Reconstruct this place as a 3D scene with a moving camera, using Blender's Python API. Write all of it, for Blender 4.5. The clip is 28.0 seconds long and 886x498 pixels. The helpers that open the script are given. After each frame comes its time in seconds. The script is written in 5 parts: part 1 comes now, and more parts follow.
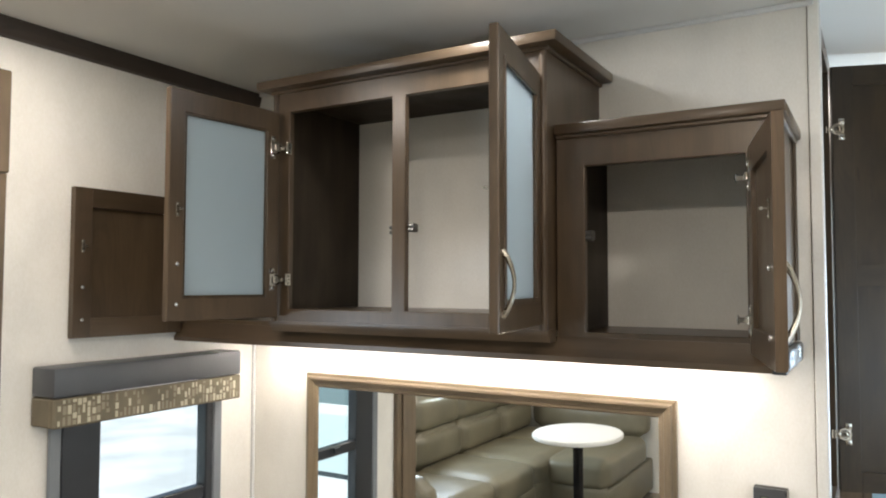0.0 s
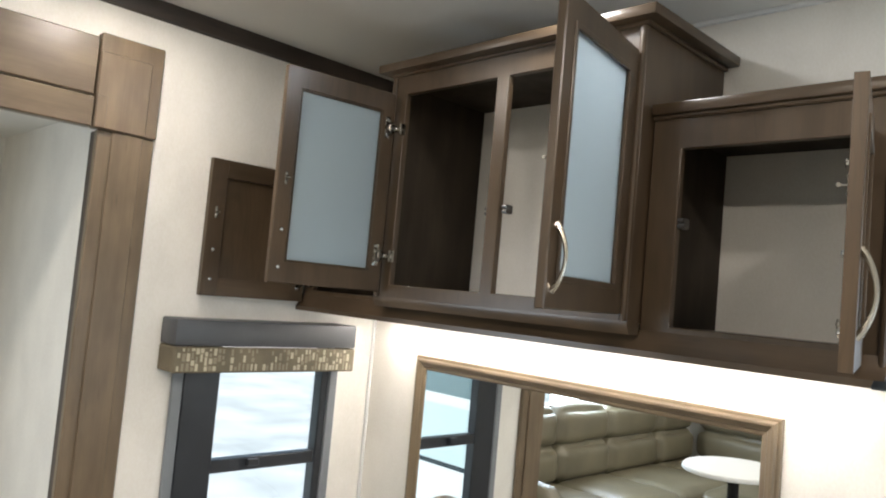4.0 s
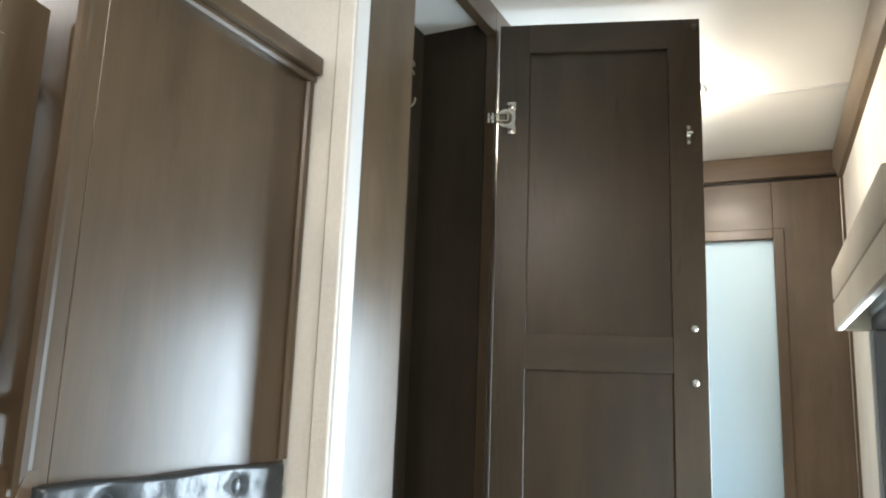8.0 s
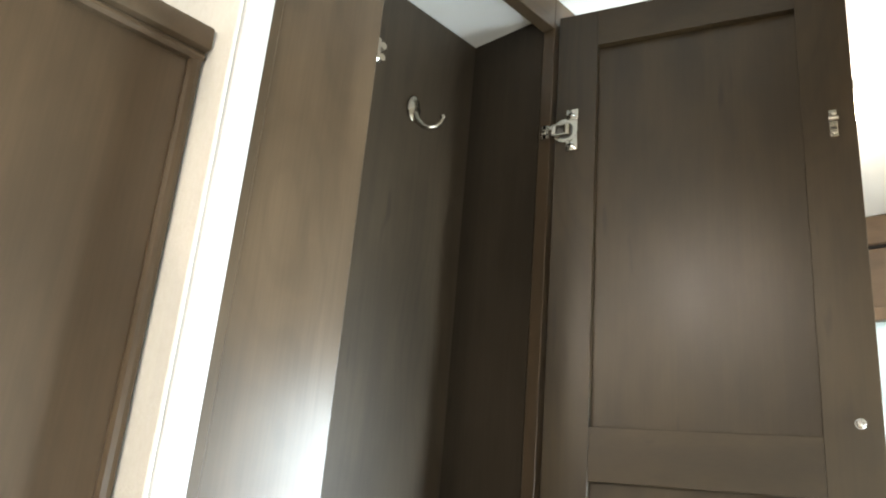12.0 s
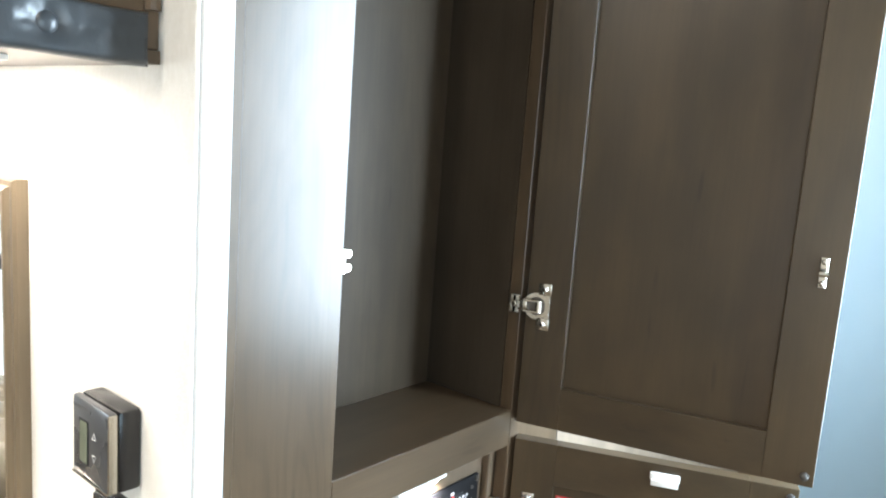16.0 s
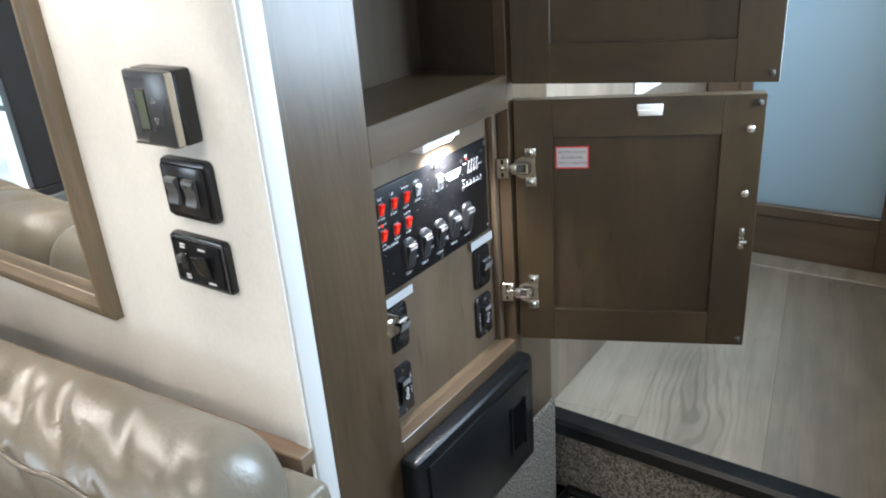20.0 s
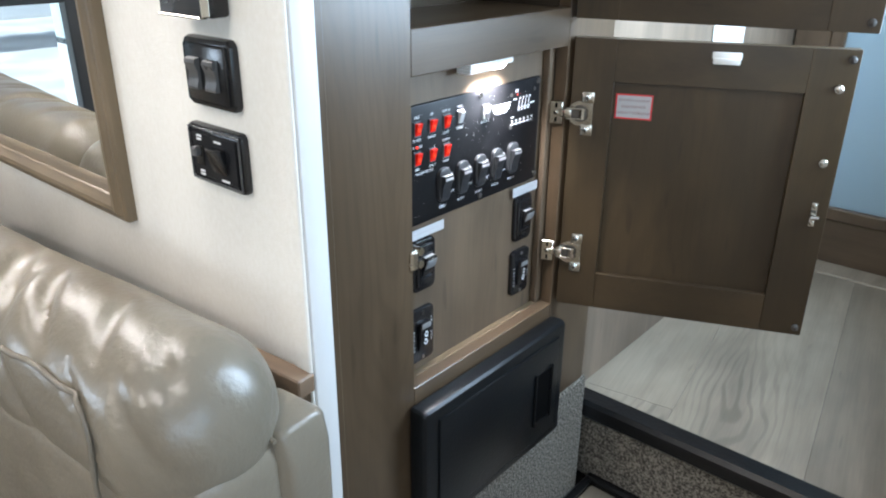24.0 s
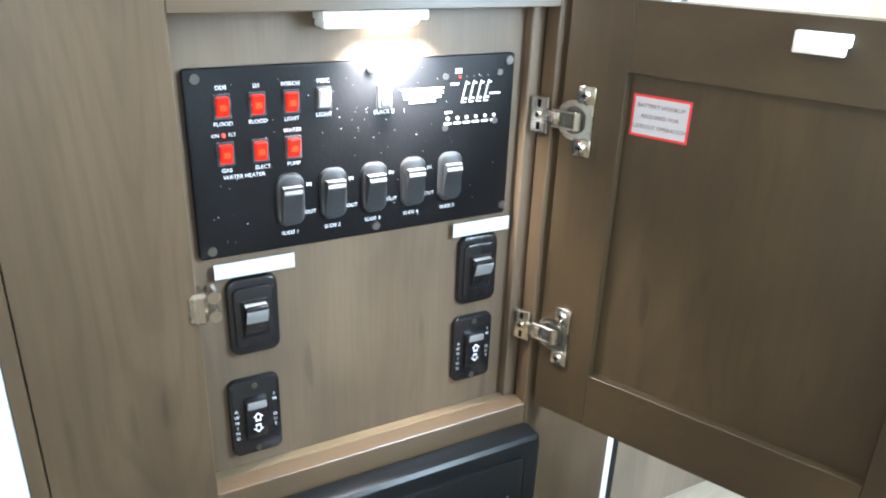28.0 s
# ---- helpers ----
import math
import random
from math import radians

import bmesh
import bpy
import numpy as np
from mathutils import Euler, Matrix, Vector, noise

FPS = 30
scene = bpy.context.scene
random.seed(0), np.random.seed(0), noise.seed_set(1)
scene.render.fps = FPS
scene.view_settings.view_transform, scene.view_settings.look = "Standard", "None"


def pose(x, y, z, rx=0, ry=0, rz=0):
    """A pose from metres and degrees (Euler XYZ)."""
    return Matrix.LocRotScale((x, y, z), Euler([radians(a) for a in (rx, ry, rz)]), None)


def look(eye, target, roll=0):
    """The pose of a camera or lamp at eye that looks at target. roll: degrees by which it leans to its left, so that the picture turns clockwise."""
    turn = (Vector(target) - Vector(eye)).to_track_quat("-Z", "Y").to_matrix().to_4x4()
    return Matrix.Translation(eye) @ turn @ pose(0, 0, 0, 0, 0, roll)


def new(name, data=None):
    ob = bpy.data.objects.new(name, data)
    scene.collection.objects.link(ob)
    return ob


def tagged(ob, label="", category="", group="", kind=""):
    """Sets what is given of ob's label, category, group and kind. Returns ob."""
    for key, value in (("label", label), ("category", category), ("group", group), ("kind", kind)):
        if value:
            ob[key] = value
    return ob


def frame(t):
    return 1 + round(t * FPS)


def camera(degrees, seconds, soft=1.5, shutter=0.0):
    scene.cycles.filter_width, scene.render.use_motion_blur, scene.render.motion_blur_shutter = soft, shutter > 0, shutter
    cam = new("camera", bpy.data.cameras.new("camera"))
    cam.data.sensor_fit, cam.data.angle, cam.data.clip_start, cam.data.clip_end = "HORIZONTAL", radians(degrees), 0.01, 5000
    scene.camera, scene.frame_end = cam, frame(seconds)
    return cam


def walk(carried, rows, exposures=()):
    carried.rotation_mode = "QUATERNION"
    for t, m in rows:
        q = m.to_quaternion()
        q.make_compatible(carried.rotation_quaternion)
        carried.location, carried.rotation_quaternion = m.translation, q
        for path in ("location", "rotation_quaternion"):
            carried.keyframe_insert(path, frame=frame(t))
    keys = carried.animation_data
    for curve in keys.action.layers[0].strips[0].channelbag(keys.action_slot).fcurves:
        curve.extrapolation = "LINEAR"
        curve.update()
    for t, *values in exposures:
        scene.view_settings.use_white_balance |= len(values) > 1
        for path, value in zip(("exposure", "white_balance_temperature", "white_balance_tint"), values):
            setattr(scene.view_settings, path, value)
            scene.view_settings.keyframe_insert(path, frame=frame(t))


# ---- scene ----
cam = camera(61.3, 28.0, soft=2.0)
PATH = [
    (0, (0.112, -1.902, 1.654), (-0.893, -0.176, 1.751), 0.1),
    (0.5, (0.124, -1.891, 1.649), (-0.907, -0.18, 1.747), 0.2),
    (1, (0.152, -1.87, 1.646), (-0.947, -0.202, 1.739), 0.6),
    (1.5, (0.186, -1.851, 1.64), (-0.992, -0.238, 1.757), 0.9),
    (2, (0.221, -1.827, 1.623), (-0.989, -0.241, 1.763), 0.7),
    (2.5, (0.251, -1.797, 1.609), (-0.983, -0.229, 1.75), 1.1),
    (4.5, (0.332, -1.679, 1.564), (-1.108, -0.296, 1.679), 5.7),
    (5, (0.38, -1.6, 1.552), (-1.023, -0.18, 1.67), 6.6),
    (5.5, (0.425, -1.481, 1.563), (-0.818, 0.081, 1.685), 6.9),
    (6, (0.467, -1.352, 1.575), (-0.638, 0.307, 1.741), 5.3),
    (6.5, (0.48, -1.228, 1.581), (-0.55, 0.47, 1.816), 4.3),
    (7, (0.475, -1.035, 1.593), (-0.499, 0.689, 1.869), 4.2),
    (7.5, (0.499, -0.862, 1.607), (-0.419, 0.884, 1.932), 3.5),
    (8, (0.494, -0.719, 1.614), (-0.377, 1.043, 1.983), 2.2),
    (8.5, (0.497, -0.575, 1.637), (-0.413, 1.149, 2.087), 2.1),
    (9, (0.504, -0.439, 1.664), (-0.565, 1.162, 2.205), 2.3),
    (9.5, (0.526, -0.349, 1.684), (-0.671, 1.118, 2.327), 2.0),
    (10, (0.534, -0.306, 1.697), (-0.744, 1.058, 2.408), 2.9),
    (10.5, (0.549, -0.286, 1.693), (-0.757, 1.027, 2.448), 3.3),
    (11, (0.552, -0.278, 1.679), (-0.748, 1.051, 2.417), 3.3),
    (11.5, (0.554, -0.274, 1.653), (-0.768, 1.063, 2.335), 4.3),
    (12, (0.547, -0.269, 1.63), (-0.793, 1.084, 2.241), 5.1),
    (12.5, (0.536, -0.273, 1.622), (-0.815, 1.117, 2.113), 5.0),
    (14.5, (0.546, -0.27, 1.551), (-0.816, 1.195, 1.544), 5.1),
    (15, (0.538, -0.28, 1.521), (-0.803, 1.201, 1.428), 5.3),
    (15.5, (0.538, -0.303, 1.491), (-0.788, 1.183, 1.316), 5.0),
    (16, (0.527, -0.317, 1.451), (-0.75, 1.192, 1.145), 4.1),
    (16.5, (0.533, -0.331, 1.429), (-0.687, 1.189, 0.982), 3.4),
    (17, (0.529, -0.343, 1.404), (-0.654, 1.172, 0.851), 2.4),
    (17.5, (0.531, -0.352, 1.387), (-0.627, 1.148, 0.748), 1.1),
    (18, (0.534, -0.367, 1.372), (-0.622, 1.119, 0.696), -0.6),
    (18.5, (0.532, -0.384, 1.348), (-0.605, 1.091, 0.619), -2.2),
    (19, (0.532, -0.402, 1.326), (-0.606, 1.049, 0.552), -3.7),
    (19.5, (0.537, -0.438, 1.311), (-0.6, 1.001, 0.513), -4.3),
    (20, (0.554, -0.46, 1.3), (-0.541, 1.013, 0.507), -4.4),
    (20.5, (0.55, -0.474, 1.271), (-0.527, 1.003, 0.46), -3.4),
    (21, (0.553, -0.477, 1.249), (-0.503, 1.005, 0.418), -2.1),
    (21.5, (0.55, -0.484, 1.241), (-0.491, 1.002, 0.401), -1.5),
    (23.5, (0.551, -0.472, 1.217), (-0.531, 0.992, 0.39), -0.1),
    (24, (0.54, -0.417, 1.196), (-0.654, 0.976, 0.4), 0.4),
    (24.5, (0.536, -0.318, 1.18), (-0.779, 0.972, 0.4), 1.1),
    (25, (0.542, -0.217, 1.171), (-0.867, 0.957, 0.374), 1.9),
    (25.5, (0.541, -0.136, 1.157), (-0.955, 0.902, 0.329), 1.9),
    (26, (0.54, -0.041, 1.135), (-1.038, 0.863, 0.303), 0.5),
    (26.5, (0.536, 0.014, 1.125), (-1.081, 0.86, 0.306), 0.8),
    (27, (0.521, 0.059, 1.11), (-1.095, 0.909, 0.294), 1.3),
    (27.5, (0.517, 0.083, 1.105), (-1.098, 0.94, 0.296), 1.6),
    (28, (0.517, 0.082, 1.107), (-1.091, 0.966, 0.312), 2.1),
]
EXPOSURES = [(0, 0.16, 6950, 14), (5, 0.08, 6850, 14), (6, 0.0, 6900, 14), (7, 0.3, 7150, 13), (8, 0.55, 7150, 13), (9, 0.64, 7450, 13), (10, 0.66, 7850, 13.5), (11, 0.95, 7850, 13.5), (12.5, 1.05, 7600, 13.5), (15, 0.95, 7150, 13), (16.5, 0.88, 6750, 13), (18, 0.6, 6500, 14), (20, 0.34, 6550, 13.5), (21.5, 0.35, 6450, 13.5), (24, 0.4, 6350, 13.5), (25, 0.43, 6350, 13.5), (26, 0.93, 6550, 12), (27, 1.27, 6650, 12), (28, 1.27, 6650, 11)]
walk(cam, [(t, look(eye, target, roll)) for t, eye, target, roll in PATH], EXPOSURES)

# ---- world, daylight and lamps ----
world = bpy.data.worlds.new("sky")
scene.world = world
world.use_nodes = True
wn = world.node_tree.nodes
sky = wn.new("ShaderNodeTexSky")
sky.sky_type, sky.sun_disc = "NISHITA", False
sky.sun_elevation, sky.sun_rotation = radians(48), radians(4)
wn["Background"].inputs[1].default_value = 0.15
world.node_tree.links.new(sky.outputs[0], wn["Background"].inputs[0])


def lamp(name, kind, m, power, colour=(1, 1, 1), size=0.2, size_y=None, spread=None, angle=None):
    data = bpy.data.lights.new(name, kind)
    data.energy, data.color = power, colour
    if kind == "AREA":
        data.size = size
        if size_y:
            data.shape, data.size_y = "RECTANGLE", size_y
        if spread:
            data.spread = radians(spread)
    if kind == "SUN":
        data.angle = radians(angle)
    if kind == "POINT":
        data.shadow_soft_size = size
    ob = new(name, data)
    ob.matrix_world = m
    return ob


lamp("sun", "SUN", look((0.3, 4.5, 5), (0, 0, 0)), 5.0, (1, 0.96, 0.9), angle=10)
DAY = (0.68, 0.85, 1.0)
lamp("slide_window_daylight", "AREA", look((-2.56, -2.58, 1.16), (0, -2.58, 1.0)), 26, DAY, 0.72, 0.52)
lamp("sofa_window_daylight", "AREA", look((1.43, -0.78, 1.25), (0, -0.6, 1.15)), 11, DAY, 1.5, 0.75)
lamp("hall_window_daylight", "AREA", look((0.598, 0.825, 1.39), (0, 0.797, 1.34)), 29, (0.60, 0.81, 1.0), 0.53, 0.78, spread=160)
WARM, SOFT, COOL = (1, 0.945, 0.86), (1, 0.965, 0.91), (0.86, 0.93, 1.0)
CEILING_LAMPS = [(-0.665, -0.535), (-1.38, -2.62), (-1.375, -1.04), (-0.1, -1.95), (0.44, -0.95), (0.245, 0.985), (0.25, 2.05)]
for (lx, ly), watts, tone in zip(CEILING_LAMPS[:5], (3.0, 13, 4.5, 16, 6), (COOL, WARM, SOFT, WARM, SOFT)):
    lamp("ceiling_lamp_light", "AREA", look((lx, ly, 2.294), (lx, ly, 0)), watts, tone, 0.09)
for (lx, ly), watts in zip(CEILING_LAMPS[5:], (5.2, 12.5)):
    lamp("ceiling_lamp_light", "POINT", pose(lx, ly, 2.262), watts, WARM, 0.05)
lamp("strip_light", "AREA", look((-0.9, -0.10, 1.478), (-0.9, -0.06, 0)), 2.7, (1, 0.95, 0.88), 1.5, 0.03)
lamp("panel_led_light", "AREA", look((-0.012, 0.328, 1.029), (-0.028, 0.328, 0.9)), 0.85, (0.95, 0.97, 1), 0.05, 0.012, spread=120)

# ---- materials ----
def material(name, colour, rough=0.5, metal=0.0, vary=0.12, scale=3.0, stretch=(1, 1, 1), bump=0.0, bump_scale=200.0,
             spec=0.5, second=None, grain=None, coat=0.0, emit=0.0, rough_vary=0.08, per_piece=0.0):
    """Two scales of colour variation, fine relief and uneven gloss on one base colour."""
    m = bpy.data.materials.new(name)
    m.use_nodes = True
    nt = m.node_tree
    n, ln = nt.nodes, nt.links
    b = n["Principled BSDF"]
    tc = n.new("ShaderNodeTexCoord")
    mp = n.new("ShaderNodeMapping")
    mp.inputs["Scale"].default_value = stretch
    ln.new(tc.outputs["Object"], mp.inputs[0])
    coarse = n.new("ShaderNodeTexNoise")
    coarse.inputs["Scale"].default_value, coarse.inputs["Detail"].default_value = scale, 3
    ln.new(mp.outputs[0], coarse.inputs[0])
    ramp = n.new("ShaderNodeValToRGB")
    dark = tuple(c * (1 - vary) for c in colour)
    lite = second or tuple(min(1, c * (1 + vary)) for c in colour)
    ramp.color_ramp.interpolation = "EASE"
    ramp.color_ramp.elements[0].position, ramp.color_ramp.elements[1].position = 0.3, 0.72
    ramp.color_ramp.elements[0].color, ramp.color_ramp.elements[1].color = (*dark, 1), (*lite, 1)
    ln.new(coarse.outputs[0], ramp.inputs[0])
    out = ramp.outputs[0]
    if grain:
        fine = n.new("ShaderNodeTexNoise")
        fine.inputs["Scale"].default_value, fine.inputs["Detail"].default_value = grain[0], 6
        gm = n.new("ShaderNodeMapping")
        gm.inputs["Scale"].default_value = grain[2]
        ln.new(tc.outputs["Object"], gm.inputs[0])
        ln.new(gm.outputs[0], fine.inputs[0])
        mix = n.new("ShaderNodeMixRGB")
        mix.blend_type, mix.inputs[0].default_value = "OVERLAY", grain[1]
        ln.new(out, mix.inputs[1])
        ln.new(fine.outputs[0], mix.inputs[2])
        out = mix.outputs[0]
    if per_piece:
        oi = n.new("ShaderNodeObjectInfo")
        hsv = n.new("ShaderNodeHueSaturation")
        mr = n.new("ShaderNodeMapRange")
        mr.inputs[3].default_value, mr.inputs[4].default_value = 1 - per_piece, 1 + per_piece
        ln.new(oi.outputs["Random"], mr.inputs[0])
        ln.new(mr.outputs[0], hsv.inputs["Value"])
        ln.new(out, hsv.inputs["Color"])
        out = hsv.outputs[0]
    ln.new(out, b.inputs["Base Color"])
    b.inputs["Metallic"].default_value = metal
    b.inputs["Specular IOR Level"].default_value = spec
    b.inputs["Coat Weight"].default_value = coat
    rr = n.new("ShaderNodeMapRange")
    rr.inputs[3].default_value, rr.inputs[4].default_value = max(0.02, rough - rough_vary), min(1, rough + rough_vary)
    ln.new(coarse.outputs[0], rr.inputs[0])
    ln.new(rr.outputs[0], b.inputs["Roughness"])
    if bump:
        bn = n.new("ShaderNodeTexNoise")
        bn.inputs["Scale"].default_value, bn.inputs["Detail"].default_value = bump_scale, 3
        ln.new(mp.outputs[0], bn.inputs[0])
        bp = n.new("ShaderNodeBump")
        bp.inputs["Strength"].default_value, bp.inputs["Distance"].default_value = bump, 0.004
        ln.new(bn.outputs[0], bp.inputs["Height"])
        ln.new(bp.outputs[0], b.inputs["Normal"])
    if emit:
        b.inputs["Emission Color"].default_value = (*colour, 1)
        b.inputs["Emission Strength"].default_value = emit
    return m


def wood(name, base, direction="z", rough=0.27, strength=0.20, per_piece=0.0, spec=0.5, cloud=1.0):
    """Stained maple: slow cloudy tone, soft streaks and fine pores along the grain, scattered short dark flecks, satin lacquer."""
    m = bpy.data.materials.new(name)
    m.use_nodes = True
    nt = m.node_tree
    n, ln = nt.nodes, nt.links
    b = n["Principled BSDF"]
    tc = n.new("ShaderNodeTexCoord")
    along = {"z": 2, "x": 0, "y": 1}[direction]

    def noise_at(across, lengthwise, detail, low, high, a0=0.30, a1=0.70):
        mp, tx, mr = n.new("ShaderNodeMapping"), n.new("ShaderNodeTexNoise"), n.new("ShaderNodeMapRange")
        sc = [across] * 3
        sc[along] = lengthwise
        mp.inputs["Scale"].default_value = sc
        mp.inputs["Location"].default_value = (across * 0.37, lengthwise * 1.9, detail * 0.7)
        tx.inputs["Scale"].default_value, tx.inputs["Detail"].default_value = 1.0, detail
        mr.interpolation_type = "SMOOTHERSTEP"
        mr.inputs[1].default_value, mr.inputs[2].default_value = a0, a1
        mr.inputs[3].default_value, mr.inputs[4].default_value = low, high
        ln.new(tc.outputs["Object"], mp.inputs[0])
        ln.new(mp.outputs[0], tx.inputs[0])
        ln.new(tx.outputs[0], mr.inputs[0])
        return mr.outputs[0], tx.outputs[0]

    def times(p, q):
        k = n.new("ShaderNodeMath")
        k.operation = "MULTIPLY"
        ln.new(p, k.inputs[0])
        ln.new(q, k.inputs[1])
        return k.outputs[0]

    g = strength / 0.20
    broad, _ = noise_at(3.2, 1.1, 1.5, 1 - 0.12 * cloud, 1 + 0.12 * cloud)
    mottle, _ = noise_at(15, 6, 3.0, 1 - 0.14 * cloud, 1 + 0.11 * cloud)
    streak, _ = noise_at(34, 1.6, 2.5, 1 - 0.085 * g, 1 + 0.07 * g)
    pores, fine = noise_at(330, 11, 2.0, 1 - 0.045 * g, 1 + 0.035 * g)
    flecks, _ = noise_at(60, 9, 1.0, 1.0, 1 - 0.24 * cloud, 0.70, 0.80)
    tone = times(times(times(broad, mottle), streak), times(pores, flecks))
    if per_piece:
        oi, mr = n.new("ShaderNodeObjectInfo"), n.new("ShaderNodeMapRange")
        mr.inputs[3].default_value, mr.inputs[4].default_value = 1 - per_piece, 1 + per_piece
        ln.new(oi.outputs["Random"], mr.inputs[0])
        tone = times(tone, mr.outputs[0])
    mix = n.new("ShaderNodeMixRGB")
    mix.blend_type, mix.inputs[0].default_value = "MULTIPLY", 1.0
    mix.inputs[1].default_value = (*base, 1)
    ln.new(tone, mix.inputs[2])
    ln.new(mix.outputs[0], b.inputs["Base Color"])
    wear, _ = noise_at(9, 3, 2.0, rough * 0.95, rough * 1.10)
    ln.new(wear, b.inputs["Roughness"])
    b.inputs["Specular IOR Level"].default_value = spec
    bp = n.new("ShaderNodeBump")
    bp.inputs["Strength"].default_value, bp.inputs["Distance"].default_value = 0.035, 0.0004
    ln.new(fine, bp.inputs["Height"])
    ln.new(bp.outputs[0], b.inputs["Normal"])
    return m


WALNUT = (0.077, 0.0510, 0.0300)
wood_v = wood("walnut_stain_upright", WALNUT, "z", 0.30)
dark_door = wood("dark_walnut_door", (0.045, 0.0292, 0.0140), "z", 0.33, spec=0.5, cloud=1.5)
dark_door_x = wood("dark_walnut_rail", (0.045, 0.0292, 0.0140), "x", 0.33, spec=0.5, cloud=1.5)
wood_x = wood("walnut_stain_across", WALNUT, "x", 0.31)
wood_y = wood("walnut_stain_deep", WALNUT, "y", 0.31)
# The same walnut, darkened: shade inside the cabinets is put into the colour.
wood_shaded = wood("walnut_inside_shaded", (0.040, 0.0305, 0.0215), "z", 0.5, spec=0.14)
# Walnut of the front, toned down to carry the wardrobe's inner shade.
wood_back_shaded = wood("walnut_back_shaded", (0.056, 0.041, 0.027), "z", 0.42, spec=0.3)
wood_frame = wood("mirror_frame_wood", (0.158, 0.116, 0.070), "x", 0.4)
wood_frame_v = wood("mirror_frame_wood_upright", (0.158, 0.116, 0.070), "z", 0.4)
wood_ledge = wood("ledge_wood", (0.20, 0.135, 0.088), "x", 0.45)
board_wood = wood("panel_board", (0.106, 0.073, 0.046), "z", 0.5)
ledge_raw = wood("raw_ledge_wood", (0.135, 0.097, 0.058), "y", 0.5, spec=0.25)
hall_wood = wood("hall_panel", (0.17, 0.128, 0.092), "z", 0.45)
door_wood = wood("hall_door_wood", (0.098, 0.064, 0.039), "z", 0.31)
door_wood_x = wood("hall_door_wood_across", (0.098, 0.064, 0.039), "x", 0.31)
fascia_wood = wood("fascia_wood", (0.150, 0.110, 0.071), "z", 0.32)
fascia_wood_y = wood("fascia_wood_across", (0.150, 0.110, 0.071), "y", 0.32)
crown_wood = wood("crown_wood", (0.050, 0.036, 0.027), "y", 0.4)
plank_wood = wood("vinyl_plank", (0.232, 0.194, 0.148), "y", 0.38, 0.22, per_piece=0.13, cloud=0.8)


def figured(m, along=1, low=0.66, knot=0.62, reach=0.60, fine=96.0):
    """Growth rings drawn out along the board round scattered hearts, fading away from them, with a dark knot in each."""
    nt = m.node_tree
    n, ln = nt.nodes, nt.links
    b = n["Principled BSDF"]
    source = b.inputs["Base Color"].links[0].from_socket
    tc = next(k for k in n if k.type == "TEX_COORD")

    def node(kind, **put):
        k = n.new("ShaderNode" + kind)
        for key, value in put.items():
            k.inputs[int(key[1:])].default_value = value
        return k

    def math_node(op, p, q=None, value=0.0):
        k = n.new("ShaderNodeMath")
        k.operation, k.inputs[1].default_value = op, value
        ln.new(p, k.inputs[0])
        if q is not None:
            ln.new(q, k.inputs[1])
        return k.outputs[0]

    def vector_node(op, p, q=None, value=(1, 1, 1)):
        k = n.new("ShaderNodeVectorMath")
        k.operation, k.inputs[1].default_value = op, value
        ln.new(p, k.inputs[0])
        if q is not None:
            ln.new(q, k.inputs[1])
        return k.outputs[0]

    def span(p, a0, a1, low_, high_):
        k = node("MapRange", _1=a0, _2=a1, _3=low_, _4=high_)
        k.interpolation_type = "SMOOTHSTEP"
        ln.new(p, k.inputs[0])
        return k.outputs[0]

    def axes(across, lengthwise, thick):
        return (across, lengthwise, thick) if along == 1 else (across, across, lengthwise)

    oi, com = n.new("ShaderNodeObjectInfo"), n.new("ShaderNodeCombineXYZ")
    for k in range(3):
        ln.new(oi.outputs["Random"], com.inputs[k])
    shift = vector_node("MULTIPLY", com.outputs[0], value=axes(7.0, 5.0, 0.0))
    at = vector_node("ADD", tc.outputs["Object"], shift)
    warp = node("TexNoise", _2=5.0, _3=3.0)
    ln.new(vector_node("MULTIPLY", at, value=axes(1.0, 0.30, 1.0)), warp.inputs[0])
    bend = vector_node("MULTIPLY", warp.outputs["Color"], value=axes(0.17, 0.55, 0.0))
    cell = node("TexVoronoi", _2=1.0)
    ln.new(vector_node("MULTIPLY", vector_node("ADD", at, bend), value=axes(4.6, 0.72, 0.0)), cell.inputs["Vector"])
    far = cell.outputs["Distance"]
    sine = math_node("SINE", math_node("MULTIPLY", far, value=fine))
    uneven = node("TexNoise", _2=3.0, _3=2.0)
    ln.new(at, uneven.inputs[0])
    depth = math_node("MULTIPLY", span(far, 0.05, reach, 1.0, 0.0), span(uneven.outputs[0], 0.35, 0.62, 0.35, 1.0))
    rings = math_node("MULTIPLY", span(sine, 0.0, 1.0, 0.0, 1.0 - low), depth)
    tone = math_node("MULTIPLY", math_node("SUBTRACT", span(far, 0.02, 0.30, knot + 0.12, 1.0), rings), span(far, 0.01, 0.07, knot, 1.0))
    mix = n.new("ShaderNodeMixRGB")
    mix.blend_type, mix.inputs[0].default_value = "MULTIPLY", 1.0
    ln.new(source, mix.inputs[1])
    ln.new(tone, mix.inputs[2])
    ln.new(mix.outputs[0], b.inputs["Base Color"])


